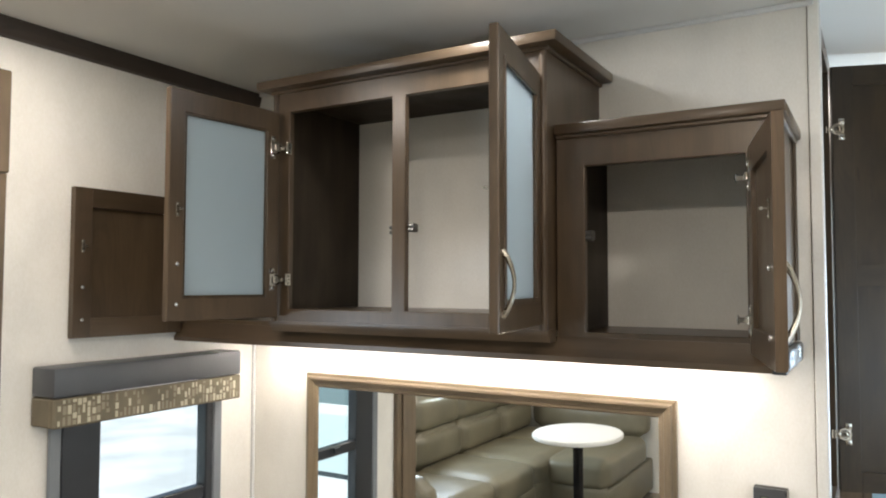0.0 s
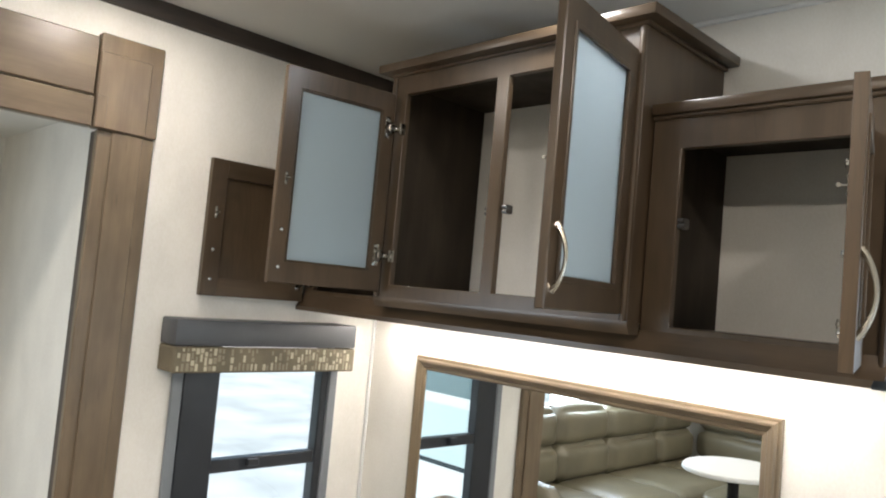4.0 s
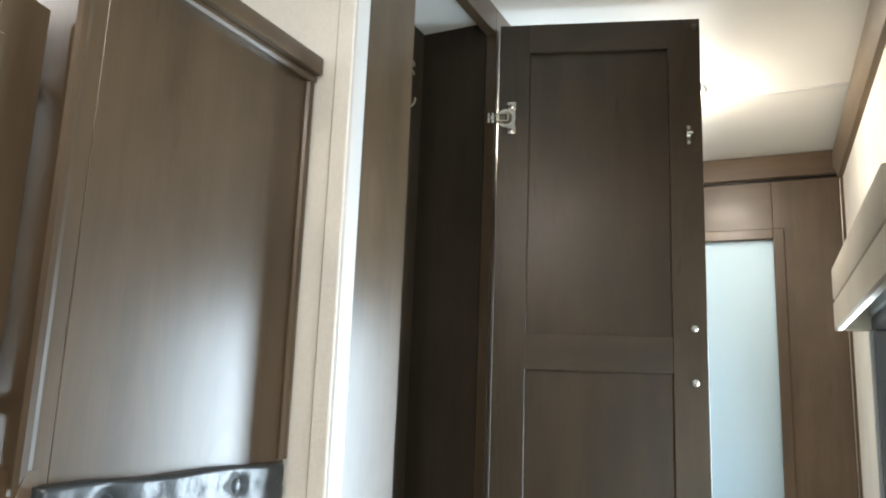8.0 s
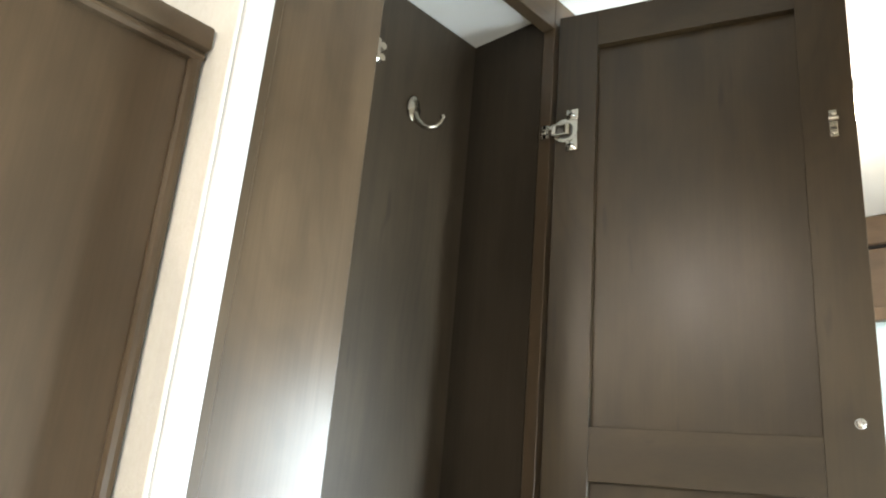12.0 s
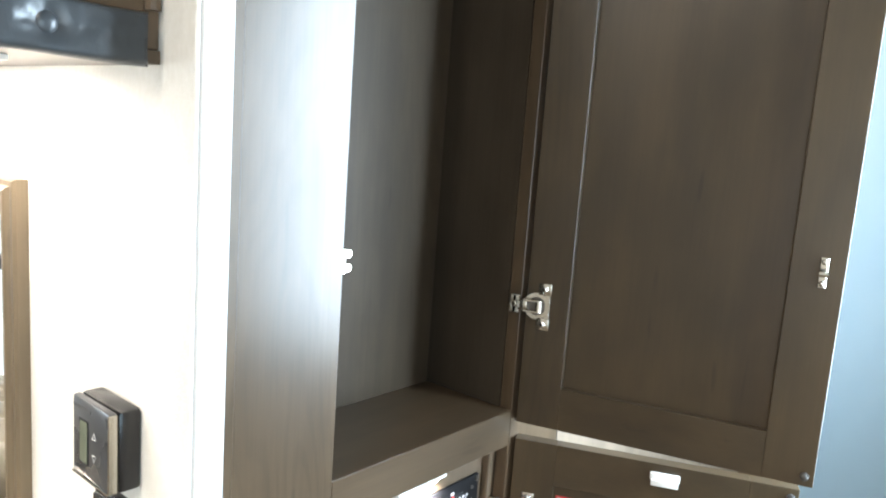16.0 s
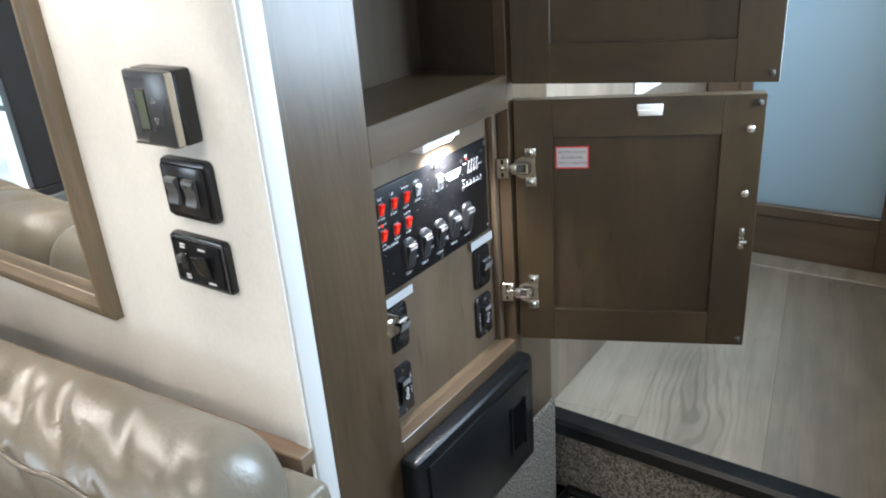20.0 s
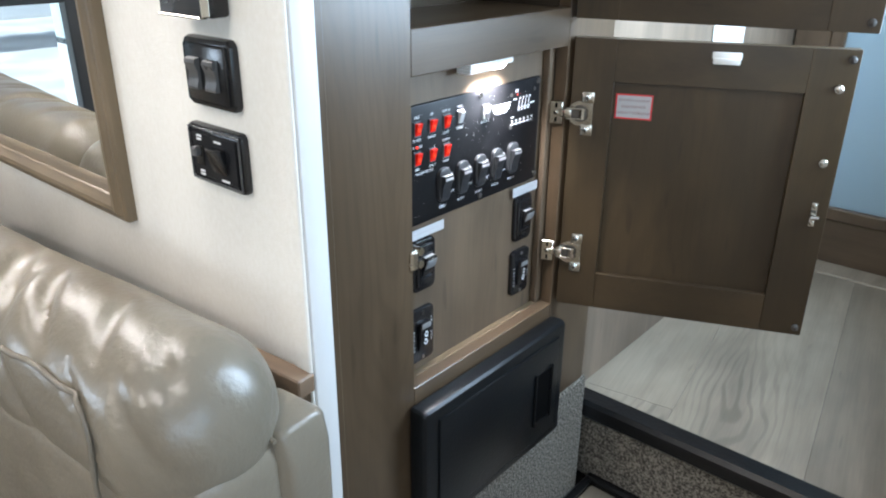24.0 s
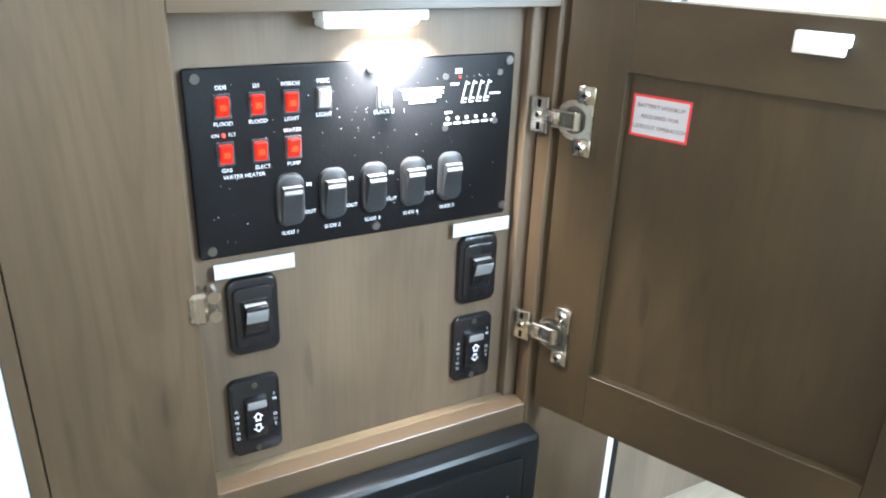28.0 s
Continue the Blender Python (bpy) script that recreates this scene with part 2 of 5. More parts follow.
figured(plank_wood)
for boards in (wood_v, board_wood, dark_door, wood_back_shaded):
    figured(boards, 2, 0.84, 0.86, 0.75, 120.0)
wallpaper = material("linen_wallpaper", (0.79, 0.765, 0.705), 0.72, vary=0.05, scale=7, bump=0.18, bump_scale=520, stretch=(1, 1, 0.6),
                     grain=(190, 0.26, (1, 1, 0.6)), spec=0.3)
ceiling_white = material("ceiling_vinyl", (0.76, 0.75, 0.71), 0.6, vary=0.02, scale=1.5, bump=0.12, bump_scale=350, spec=0.35)
white_trim = material("white_vinyl_trim", (0.66, 0.66, 0.65), 0.35, vary=0.02, scale=4, bump=0.05, bump_scale=120)
bumper_grey = material("grey_rubber_bumper", (0.06, 0.055, 0.05), 0.5, vary=0.1)
gap_shade = material("batten_gap_shade", (0.20, 0.17, 0.13), 0.8, vary=0.1)
white_plastic = material("white_plastic", (0.82, 0.82, 0.80), 0.35, vary=0.02)
leather = material("tan_leather", (0.185, 0.160, 0.122), 0.31, vary=0.12, scale=5, bump=0.18, bump_scale=140, spec=0.6)
leather_far = material("olive_leather", (0.178, 0.157, 0.106), 0.38, vary=0.12, scale=5, bump=0.28, bump_scale=140)
piping_mat = material("leather_piping", (0.17, 0.147, 0.112), 0.4, vary=0.1, bump=0.2)
vinyl_pad = material("slate_vinyl", (0.026, 0.033, 0.039), 0.33, vary=0.12, scale=8, bump=0.12, bump_scale=160, spec=0.6)
valance_vinyl = material("valance_grey_vinyl", (0.075, 0.080, 0.088), 0.42, vary=0.10, scale=6, bump=0.15, bump_scale=200)
valance_light = material("valance_taupe_linen", (0.40, 0.37, 0.31), 0.7, vary=0.06, scale=5, bump=0.3, bump_scale=350)
fabric = material("valance_fabric", (0.17, 0.145, 0.10), 0.85, vary=0.15, scale=12, bump=0.4, bump_scale=400)
fabric_a = material("fabric_block_cream", (0.50, 0.46, 0.34), 0.85, vary=0.1, scale=12, bump=0.4, bump_scale=400)
fabric_b = material("fabric_block_taupe", (0.28, 0.25, 0.18), 0.85, vary=0.1, scale=12, bump=0.4, bump_scale=400)
chrome = material("nickel_plate", (0.52, 0.50, 0.45), 0.16, metal=1.0, vary=0.05, scale=20)
nickel = material("brushed_nickel", (0.50, 0.46, 0.39), 0.26, metal=1.0, vary=0.06, scale=20)
screw_metal = material("screw_zinc", (0.70, 0.70, 0.68), 0.2, metal=1.0, vary=0.05, scale=20)
dark_metal = material("dark_catch_steel", (0.16, 0.15, 0.14), 0.35, metal=0.9, vary=0.1, scale=20)
black_plastic = material("black_plastic", (0.008, 0.008, 0.009), 0.22, vary=0.15, scale=14, bump=0.06, bump_scale=260)
black_panel = material("black_panel_plate", (0.007, 0.007, 0.008), 0.42, spec=0.2, vary=0.2, scale=16, bump=0.05, bump_scale=300)
grey_rocker = material("grey_rocker", (0.05, 0.052, 0.055), 0.28, vary=0.06, scale=20)
switch_grey = material("charcoal_switch", (0.026, 0.027, 0.029), 0.34, vary=0.12, scale=30, bump=0.05, bump_scale=400)
worn_rocker = material("worn_grey_rocker", (0.085, 0.085, 0.085), 0.3, vary=0.1, scale=30)
pale_rocker = material("pale_grey_rocker", (0.17, 0.17, 0.17), 0.3, vary=0.08, scale=40)
silver_rocker = material("silver_rocker", (0.48, 0.48, 0.47), 0.3, vary=0.05, scale=20)
# Matt near-black that paints the shade of slots and recesses on flat pieces.
slot_shade = material("slot_shade", (0.0022, 0.0022, 0.0024), 0.85, spec=0.06, vary=0.2)
slate_plastic = material("slate_plastic", (0.006, 0.007, 0.008), 0.33, spec=0.24, vary=0.12, scale=9, bump=0.08, bump_scale=220)
red_lit = material("lit_red_rocker", (0.62, 0.016, 0.008), 0.25, vary=0.1, scale=40, emit=0.22)
orange_glow = material("orange_glow_patch", (0.88, 0.048, 0.012), 0.25, vary=0.1, scale=40, emit=0.16)
red_led = material("red_led", (1.0, 0.05, 0.03), 0.3, emit=1.5)
led_white = material("led_diffuser", (1.0, 0.98, 0.94), 0.4, emit=30.0)
ceiling_led = material("ceiling_lamp_diffuser", (1.0, 0.95, 0.86), 0.4, emit=14.0)
ink_white = material("white_print", (0.80, 0.80, 0.80), 0.5, vary=0.02)
ink_grey = material("grey_print", (0.42, 0.42, 0.43), 0.6, vary=0.02)
ink_dark = material("dark_red_print", (0.16, 0.05, 0.05), 0.6, vary=0.03)
ink_red = material("red_print", (0.70, 0.03, 0.04), 0.5, vary=0.03)
paper = material("paper_label", (0.44, 0.44, 0.45), 0.6, vary=0.02)
lcd = material("lcd_glass", (0.13, 0.15, 0.11), 0.15, vary=0.05)
rubber = material("black_rubber_nosing", (0.007, 0.007, 0.0075), 0.3, spec=0.25, vary=0.2, scale=10, bump=0.15, bump_scale=120)
window_frame_mat = material("dark_window_frame", (0.028, 0.032, 0.038), 0.32, vary=0.1, scale=10)
window_trim_mat = material("grey_window_trim", (0.21, 0.23, 0.25), 0.4, vary=0.05, scale=8)
carpet = material("speckled_carpet", (0.10, 0.090, 0.074), 0.95, vary=0.5, scale=260, second=(0.30, 0.275, 0.235), bump=1.0, bump_scale=380, spec=0.15)


def etched(name, front, through_colour, share, rough):
    """Frosted glass: part of the light comes back, part is spread through the pane."""
    m = bpy.data.materials.new(name)
    m.use_nodes = True
    nt = m.node_tree
    b, t, x = nt.nodes["Principled BSDF"], nt.nodes.new("ShaderNodeBsdfTranslucent"), nt.nodes.new("ShaderNodeMixShader")
    b.inputs["Base Color"].default_value, b.inputs["Roughness"].default_value = (*front, 1), rough
    t.inputs[0].default_value, x.inputs[0].default_value = (*through_colour, 1), share
    nt.links.new(b.outputs[0], x.inputs[1])
    nt.links.new(t.outputs[0], x.inputs[2])
    nt.links.new(x.outputs[0], nt.nodes["Material Output"].inputs[0])
    return m


frosted = etched("frosted_glass", (0.42, 0.49, 0.515), (0.78, 0.87, 0.92), 0.55, 0.22)
frosted_door = etched("frosted_door_glass", (0.42, 0.55, 0.62), (0.74, 0.87, 0.95), 0.55, 0.45)
table_white = material("table_laminate", (0.80, 0.79, 0.76), 0.3, vary=0.02)
ground_mat = material("gravel_ground", (0.80, 0.79, 0.77), 0.9, vary=0.2, scale=0.8, bump=0.6, bump_scale=30)
trailer_white = material("trailer_fibreglass", (0.82, 0.83, 0.84), 0.35, vary=0.04, scale=0.6)
trailer_dark = material("trailer_tinted_glass", (0.03, 0.045, 0.055), 0.12, vary=0.1)

cladding_pale = material("pale_cladding", (0.60, 0.70, 0.72), 0.35, vary=0.05, scale=0.6)
cladding_dark = material("dark_cladding", (0.17, 0.24, 0.26), 0.35, vary=0.08, scale=0.9)

mirror_mat = bpy.data.materials.new("mirror_silver")
mirror_mat.use_nodes = True
mb = mirror_mat.node_tree.nodes["Principled BSDF"]
mb.inputs["Base Color"].default_value, mb.inputs["Metallic"].default_value, mb.inputs["Roughness"].default_value = (0.9, 0.92, 0.91, 1), 1.0, 0.0

glass_mat = bpy.data.materials.new("window_glass")
glass_mat.use_nodes = True
gnt = glass_mat.node_tree
gnt.nodes.remove(gnt.nodes["Principled BSDF"])
gt, gg, gx = gnt.nodes.new("ShaderNodeBsdfTransparent"), gnt.nodes.new("ShaderNodeBsdfGlossy"), gnt.nodes.new("ShaderNodeMixShader")
gt.inputs[0].default_value, gg.inputs["Roughness"].default_value = (0.84, 0.93, 0.96, 1), 0.0
gx.inputs[0].default_value = 0.06
gnt.links.new(gt.outputs[0], gx.inputs[1])
gnt.links.new(gg.outputs[0], gx.inputs[2])
gnt.links.new(gx.outputs[0], gnt.nodes["Material Output"].inputs[0])

# ---- mesh helpers ----
PLACED = {}


def thing(name, label, category, at=(0, 0, 0), group="", kind=""):
    ob = new(name)
    ob.empty_display_size = 0.05
    ob.matrix_basis = Matrix.Translation(at)
    PLACED[ob] = Matrix.Translation(at)
    return tagged(ob, label, category, group, kind)


def link(name, bm, mat, smooth=True):
    me = bpy.data.meshes.new(name)
    bm.normal_update()
    bm.to_mesh(me)
    bm.free()
    me.materials.append(mat)
    if smooth:
        me.shade_smooth()
        me.set_sharp_from_angle(angle=radians(60 if mat in (leather, leather_far, vinyl_pad, piping_mat) else 28))
    return new(name, me)


def part(name, bm, mat, parent, label=""):
    """One mesh object under a thing or a part; the bmesh is in world coordinates."""
    ob = link(name, bm, mat)
    ob.parent = parent
    ob.matrix_parent_inverse = PLACED.get(parent, Matrix()).inverted()
    return tagged(ob, label) if label else ob


def structure(name, bm, mat, label="", category=""):
    return tagged(link(name, bm, mat), label, category, kind="structure")


def box(bm, x0, x1, y0, y1, z0, z1, bevel=0.0, segs=1):
    made = bmesh.ops.create_cube(bm, size=1)
    vs = made["verts"]
    for v in vs:
        v.co = Vector((x0 + (v.co.x + 0.5) * (x1 - x0), y0 + (v.co.y + 0.5) * (y1 - y0), z0 + (v.co.z + 0.5) * (z1 - z0)))
    if bevel:
        es = list({e for v in vs for e in v.link_edges})
        bmesh.ops.bevel(bm, geom=es, offset=bevel, segments=segs, affect="EDGES", profile=0.5)
    return bm


def boxed(*a, **k):
    return box(bmesh.new(), *a, **k)


def moved(bm, m):
    bm.transform(m)
    return bm


def cyl(bm, at, axis, r, depth, segs=16, r2=None, bevel=0.0):
    q = Vector((0, 0, 1)).rotation_difference(Vector(axis)).to_matrix().to_4x4()
    made = bmesh.ops.create_cone(bm, cap_ends=True, segments=segs, radius1=r, radius2=r if r2 is None else r2, depth=depth,
                                 matrix=Matrix.Translation(at) @ q)
    return bm


def ball(bm, at, r, scale=(1, 1, 1), u=12, v=8):
    bmesh.ops.create_uvsphere(bm, u_segments=u, v_segments=v, radius=r, matrix=Matrix.Translation(at) @ Matrix.Diagonal((*scale, 1)))
    return bm


def frame_solid(xs, zs, holes, ya, yb, bevel=0.002):
    """One solid board in the x-z plane, split on the lines xs and zs, with the cells listed in holes left out."""
    bm = bmesh.new()
    grid = {(i, j, k): bm.verts.new((x, y, z)) for i, x in enumerate(xs) for j, z in enumerate(zs) for k, y in enumerate((ya, yb))}
    nx, nz = len(xs) - 1, len(zs) - 1
    solid = {(i, j) for i in range(nx) for j in range(nz)} - set(holes)
    for i, j in solid:
        for k in (0, 1):
            bm.faces.new([grid[p] for p in ((i, j, k), (i + 1, j, k), (i + 1, j + 1, k), (i, j + 1, k))])
        for (di, dj), (a, b) in (((-1, 0), ((i, j), (i, j + 1))), ((1, 0), ((i + 1, j), (i + 1, j + 1))), ((0, -1), ((i, j), (i + 1, j))), ((0, 1), ((i, j + 1), (i + 1, j + 1)))):
            if (i + di, j + dj) not in solid:
                bm.faces.new([grid[(*a, 0)], grid[(*b, 0)], grid[(*b, 1)], grid[(*a, 1)]])
    loose = [v for v in bm.verts if not v.link_faces]
    bmesh.ops.delete(bm, geom=loose, context="VERTS")
    bmesh.ops.recalc_face_normals(bm, faces=bm.faces)
    sharp = [e for e in bm.edges if len(e.link_faces) == 2 and e.calc_face_angle() > 1]
    bmesh.ops.bevel(bm, geom=sharp, offset=bevel, segments=1, affect="EDGES", profile=0.5)
    return bm


def tube(bm, pts, radius, segs=8, flat=1.0):
    """A round bar through the points; radius may be a list. flat squashes it along the second axis."""
    rings, n = [], len(pts)
    pts = [Vector(p) for p in pts]
    last = None
    for i, p in enumerate(pts):
        d = (pts[min(i + 1, n - 1)] - pts[max(i - 1, 0)]).normalized()
        side = d.cross(Vector((0, 0, 1)))
        if side.length < 1e-3:
            side = d.cross(Vector((0, 1, 0)))
        if last is not None:
            side = last - d * last.dot(d)
        side.normalize()
        last = side
        up = side.cross(d).normalized()
        r = radius[i] if isinstance(radius, (list, tuple)) else radius
        rings.append([bm.verts.new(p + r * (math.cos(a) * side + flat * math.sin(a) * up)) for a in (2 * math.pi * k / segs for k in range(segs))])
    for a, b in zip(rings, rings[1:]):
        for k in range(segs):
            bm.faces.new((a[k], a[(k + 1) % segs], b[(k + 1) % segs], b[k]))
    bm.faces.new(rings[0][::-1])
    bm.faces.new(rings[-1])
    bmesh.ops.recalc_face_normals(bm, faces=bm.faces)
    return bm


def profile_bar(bm, profile, p0, p1, u, v, mitre0=0.0, mitre1=0.0):
    """Sweeps a profile of (a, b) pairs, laid along u and v, from p0 to p1; a mitre moves each end by that share of a."""
    p0, p1, u, v = Vector(p0), Vector(p1), Vector(u), Vector(v)
    d = (p1 - p0).normalized()
    r0 = [bm.verts.new(p0 + a * u + b * v + d * a * mitre0) for a, b in profile]
    r1 = [bm.verts.new(p1 + a * u + b * v - d * a * mitre1) for a, b in profile]
    n = len(profile)
    for k in range(n):
        bm.faces.new((r0[k], r0[(k + 1) % n], r1[(k + 1) % n], r1[k]))
    bm.faces.new(r0[::-1])
    bm.faces.new(r1)
    bmesh.ops.recalc_face_normals(bm, faces=bm.faces)
    return bm


def cushion(w, d, h, puff=0.03, n=10, edge=0.35, wrinkle=0.0, seed=0.0):
    """A padded block from 0 to w, d, h, with soft, bulging faces and gathered creases."""
    bm = bmesh.new()
    box(bm, -0.5, 0.5, -0.5, 0.5, -0.5, 0.5)
    bmesh.ops.subdivide_edges(bm, edges=bm.edges[:], cuts=n, use_grid_fill=True)
    size = (w, d, h)
    for v in bm.verts:
        c = v.co * 2
        r = min(size) * edge
        q = [abs(c[k]) * size[k] / 2 for k in range(3)]
        inner = [size[k] / 2 - r for k in range(3)]
        over = Vector([max(0.0, q[k] - inner[k]) for k in range(3)])
        if over.length > 0:
            scale = max(over) / over.length
            q = [min(q[k], inner[k]) + over[k] * scale for k in range(3)]
        bulge = [max(0, (1 - c[(k + 1) % 3] ** 2) * (1 - c[(k + 2) % 3] ** 2)) ** 0.5 for k in range(3)]
        p = Vector([size[k] / 2 + math.copysign(q[k], c[k]) + puff * bulge[k] * c[k] for k in range(3)])
        wob = noise.noise(p * 6.0 + Vector((seed, 0, 0))) * 0.006
        if wrinkle:
            along = noise.noise(Vector((p.x * 16 + p.z * 9 + seed, p.y * 4, p.z * 3))) + 0.6 * noise.noise(Vector((p.x * 34 - p.z * 20, p.y * 6, seed)))
            wob += wrinkle * along
        v.co = p + Vector((0, -wob, wob))
    return bm


def rounded_plate(u0, u1, v0, v1, d0, d1, r, edge, place, n=5):
    """A moulded plate: round corners of radius r and a softened front edge; place maps (u, v, out) to the world."""
    bm, rings = bmesh.new(), []
    for inset, d in ((0, d0), (0, d1 - edge), (edge * 0.3, d1 - edge * 0.3), (edge, d1)):
        rr = max(r - inset, 0.0004)
        ring = []
        for cu, cv, a0 in ((u1 - r, v1 - r, 0), (u0 + r, v1 - r, 90), (u0 + r, v0 + r, 180), (u1 - r, v0 + r, 270)):
            for k in range(n + 1):
                a = radians(a0 + 90 * k / n)
                ring.append(bm.verts.new(place((cu + rr * math.cos(a), cv + rr * math.sin(a), d))))
        rings.append(ring)
    m = len(rings[0])
    for p, q in zip(rings, rings[1:]):
        for k in range(m):
            bm.faces.new((p[k], p[(k + 1) % m], q[(k + 1) % m], q[k]))
    bm.faces.new(rings[-1])
    bm.faces.new(rings[0][::-1])
    bmesh.ops.recalc_face_normals(bm, faces=bm.faces)
    return bm


def bolster_point(w, d, h, ends, x, a, out=0.0, power=2.6):
    """A place on the smooth skin of a stuffed roll, at x along it and angle a round it."""
    q = min(1.0, x / ends, (w - x) / ends)
    k = max(0.02, (1 - (1 - q) ** 2.2) ** (1 / 2.2)) if q < 1 else 1.0
    ca, sa, e = math.cos(a), math.sin(a), 2 / power
    y, z = math.copysign(abs(ca) ** e, ca), math.copysign(abs(sa) ** e, sa)
    return Vector((x, d / 2 + (d / 2 * k + out) * y, h / 2 + (h / 2 * k + out) * z))


def bolster(w, d, h, seed=1, ends=0.07, creases=16, depth=0.005, nx=220, na=40, power=2.6, wide=(0.003, 0.008), slant=(-0.6, 0.9)):
    """A stuffed roll from 0 to w, its section an uneven oval d by h, with short gathered creases across it."""
    rnd = random.Random(seed)
    folds = [(rnd.uniform(0.02, w - 0.02), rnd.uniform(0.4, 1.0) * depth, rnd.uniform(*wide), rnd.uniform(*slant), rnd.choice((1.75, 1.95, 2.75)), rnd.uniform(0.25, 0.55)) for _ in range(creases)]
    bm, rings = bmesh.new(), []
    for i in range(nx + 1):
        s = 0.5 - 0.5 * math.cos(math.pi * i / nx)
        x = w * s
        q = min(1.0, x / ends, (w - x) / ends)
        k = max(0.02, (1 - (1 - q) ** 2.2) ** (1 / 2.2)) if q < 1 else 1.0
        ring = []
        for j in range(na):
            a = 2 * math.pi * j / na
            ca, sa = math.cos(a), math.sin(a)
            e = 2 / power
            y, z = math.copysign(abs(ca) ** e, ca), math.copysign(abs(sa) ** e, sa)
            r = k
            for fx, amp, wid, slant, mid, reach in folds:
                off = x - fx - slant * (a - mid) * 0.05
                if abs(off) < 4 * wid:
                    r -= amp / (d / 2) * math.exp(-(off / wid) ** 2) * math.exp(-((a - mid) / reach) ** 2)
            r += 0.03 * noise.noise(Vector((x * 7, a * 0.8, seed))) * k
            ring.append(bm.verts.new((x, d / 2 + d / 2 * y * r, h / 2 + h / 2 * z * r)))
        rings.append(ring)
    for p, q in zip(rings, rings[1:]):
        for j in range(na):
            bm.faces.new((p[j], p[(j + 1) % na], q[(j + 1) % na], q[j]))
    bm.faces.new(rings[0][::-1])
    bm.faces.new(rings[-1])
    bmesh.ops.recalc_face_normals(bm, faces=bm.faces)
    return bm


def lettering(text, size, m, mat, parent, align="CENTER", name="lettering"):
    """Flat printed words in the built-in font, as a mesh of its own."""
    cu = bpy.data.curves.new("words", "FONT")
    cu.body, cu.size, cu.align_x, cu.align_y = text, size, align, "CENTER"
    cu.resolution_u = 2
    tmp = bpy.data.objects.new("words", cu)
    me = bpy.data.meshes.new_from_object(tmp)
    bpy.data.objects.remove(tmp)
    bpy.data.curves.remove(cu)
    me.transform(m)
    me.materials.clear()
    me.materials.append(mat)
    ob = new(name, me)
    ob.parent = parent
    ob.matrix_parent_inverse = PLACED.get(parent, Matrix()).inverted()
    return ob

# ---- the large structure ----
LX, RX, CEIL = -1.745, 0.615, 2.315       # side walls of the coach, ceiling
HALL, TREAD = 0.385, 0.215                # raised hall floor and the step below it
DOOR_Y, REAR = 1.60, -4.20

structure("ground", boxed(-60, 60, -60, 60, -1.25, -1.2), ground_mat, "pale gravel sales lot", "ground")
bm = boxed(LX - 0.05, 1.50, REAR - 0.05, 0.0, -0.10, -0.012)
box(bm, -2.70, LX - 0.0505, REAR - 0.05, -0.95, -0.10, -0.012)
box(bm, -0.08, 1.50, 0.0005, 0.12, -0.10, -0.012)
box(bm, -0.08, RX + 0.05, 0.1205, 0.62, -0.10, -0.012)
structure("floor", bm, rubber, "subfloor of the sitting room", "floor")
structure("floor_hall", boxed(-0.08, RX + 0.05, 0.66, 2.75, HALL - 0.14, HALL - 0.012), rubber, "raised hall subfloor", "floor")
structure("floor_step", boxed(-0.08, RX + 0.05, 0.28, 0.665, 0.02, TREAD - 0.012), rubber, "step up to the hall", "step")
structure("ceiling", boxed(LX - 0.05, RX + 0.12, REAR - 0.05, 1.075, CEIL, CEIL + 0.06), ceiling_white, "smooth off-white vinyl ceiling", "ceiling")
structure("ceiling_hall", boxed(-0.12, RX + 0.12, 1.0755, 2.78, CEIL + 0.012, CEIL + 0.072), ceiling_white, "off-white vinyl hall ceiling", "ceiling")
structure("ceiling_slide", boxed(-2.70, LX - 0.05, REAR - 0.05, -0.9, 1.985, 2.05), ceiling_white, "lower off-white ceiling of the slide-out", "ceiling")
structure("ceiling_slide_right", boxed(RX + 0.05, 1.50, REAR - 0.05, 0.12, 1.985, 2.05), ceiling_white, "lower ceiling of the opposite slide-out", "ceiling")
structure("ceiling_seam", boxed(0.0, RX, 1.06, 1.075, CEIL - 0.003, CEIL + 0.001), white_trim, "white ceiling seam strip", "trim")

# wall behind the mirror, and the coach side wall with its window and slide-out opening
structure("wall_mirror", boxed(LX - 0.05, -0.012, 0.0, 0.05, 0, CEIL), wallpaper, "cream linen-textured wall behind the mirror", "wall")
WY0, WY1, WZ0, WZ1 = -0.70, -0.185, 0.62, 1.40
bm = bmesh.new()
box(bm, LX - 0.05, LX, WY1, 0.0, 0, CEIL)
box(bm, LX - 0.05, LX, WY0, WY1, WZ1, CEIL)
box(bm, LX - 0.05, LX, WY0, WY1, 0, WZ0)
box(bm, LX - 0.05, LX, -1.0, WY0, 0, CEIL)
box(bm, LX - 0.05, LX, -4.08, -1.0, 1.985, CEIL)
box(bm, LX - 0.05, LX, REAR, -4.08, 0, CEIL)
structure("wall_side", bm, wallpaper, "cream linen-textured side wall with window", "wall")
SY0, SY1, SZ0, SZ1 = -2.97, -2.19, 0.88, 1.45
bm = bmesh.new()
box(bm, -2.65, LX - 0.05, -1.0, -0.95, 0, 1.985)
box(bm, -2.70, -2.65, SY1, -0.95, 0, 1.985)
box(bm, -2.70, -2.65, SY0, SY1, SZ1, 1.985)
box(bm, -2.70, -2.65, SY0, SY1, 0, SZ0)
box(bm, -2.70, -2.65, REAR, SY0, 0, 1.985)
structure("wall_slide", bm, wallpaper, "cream walls of the slide-out round the sofa", "wall")
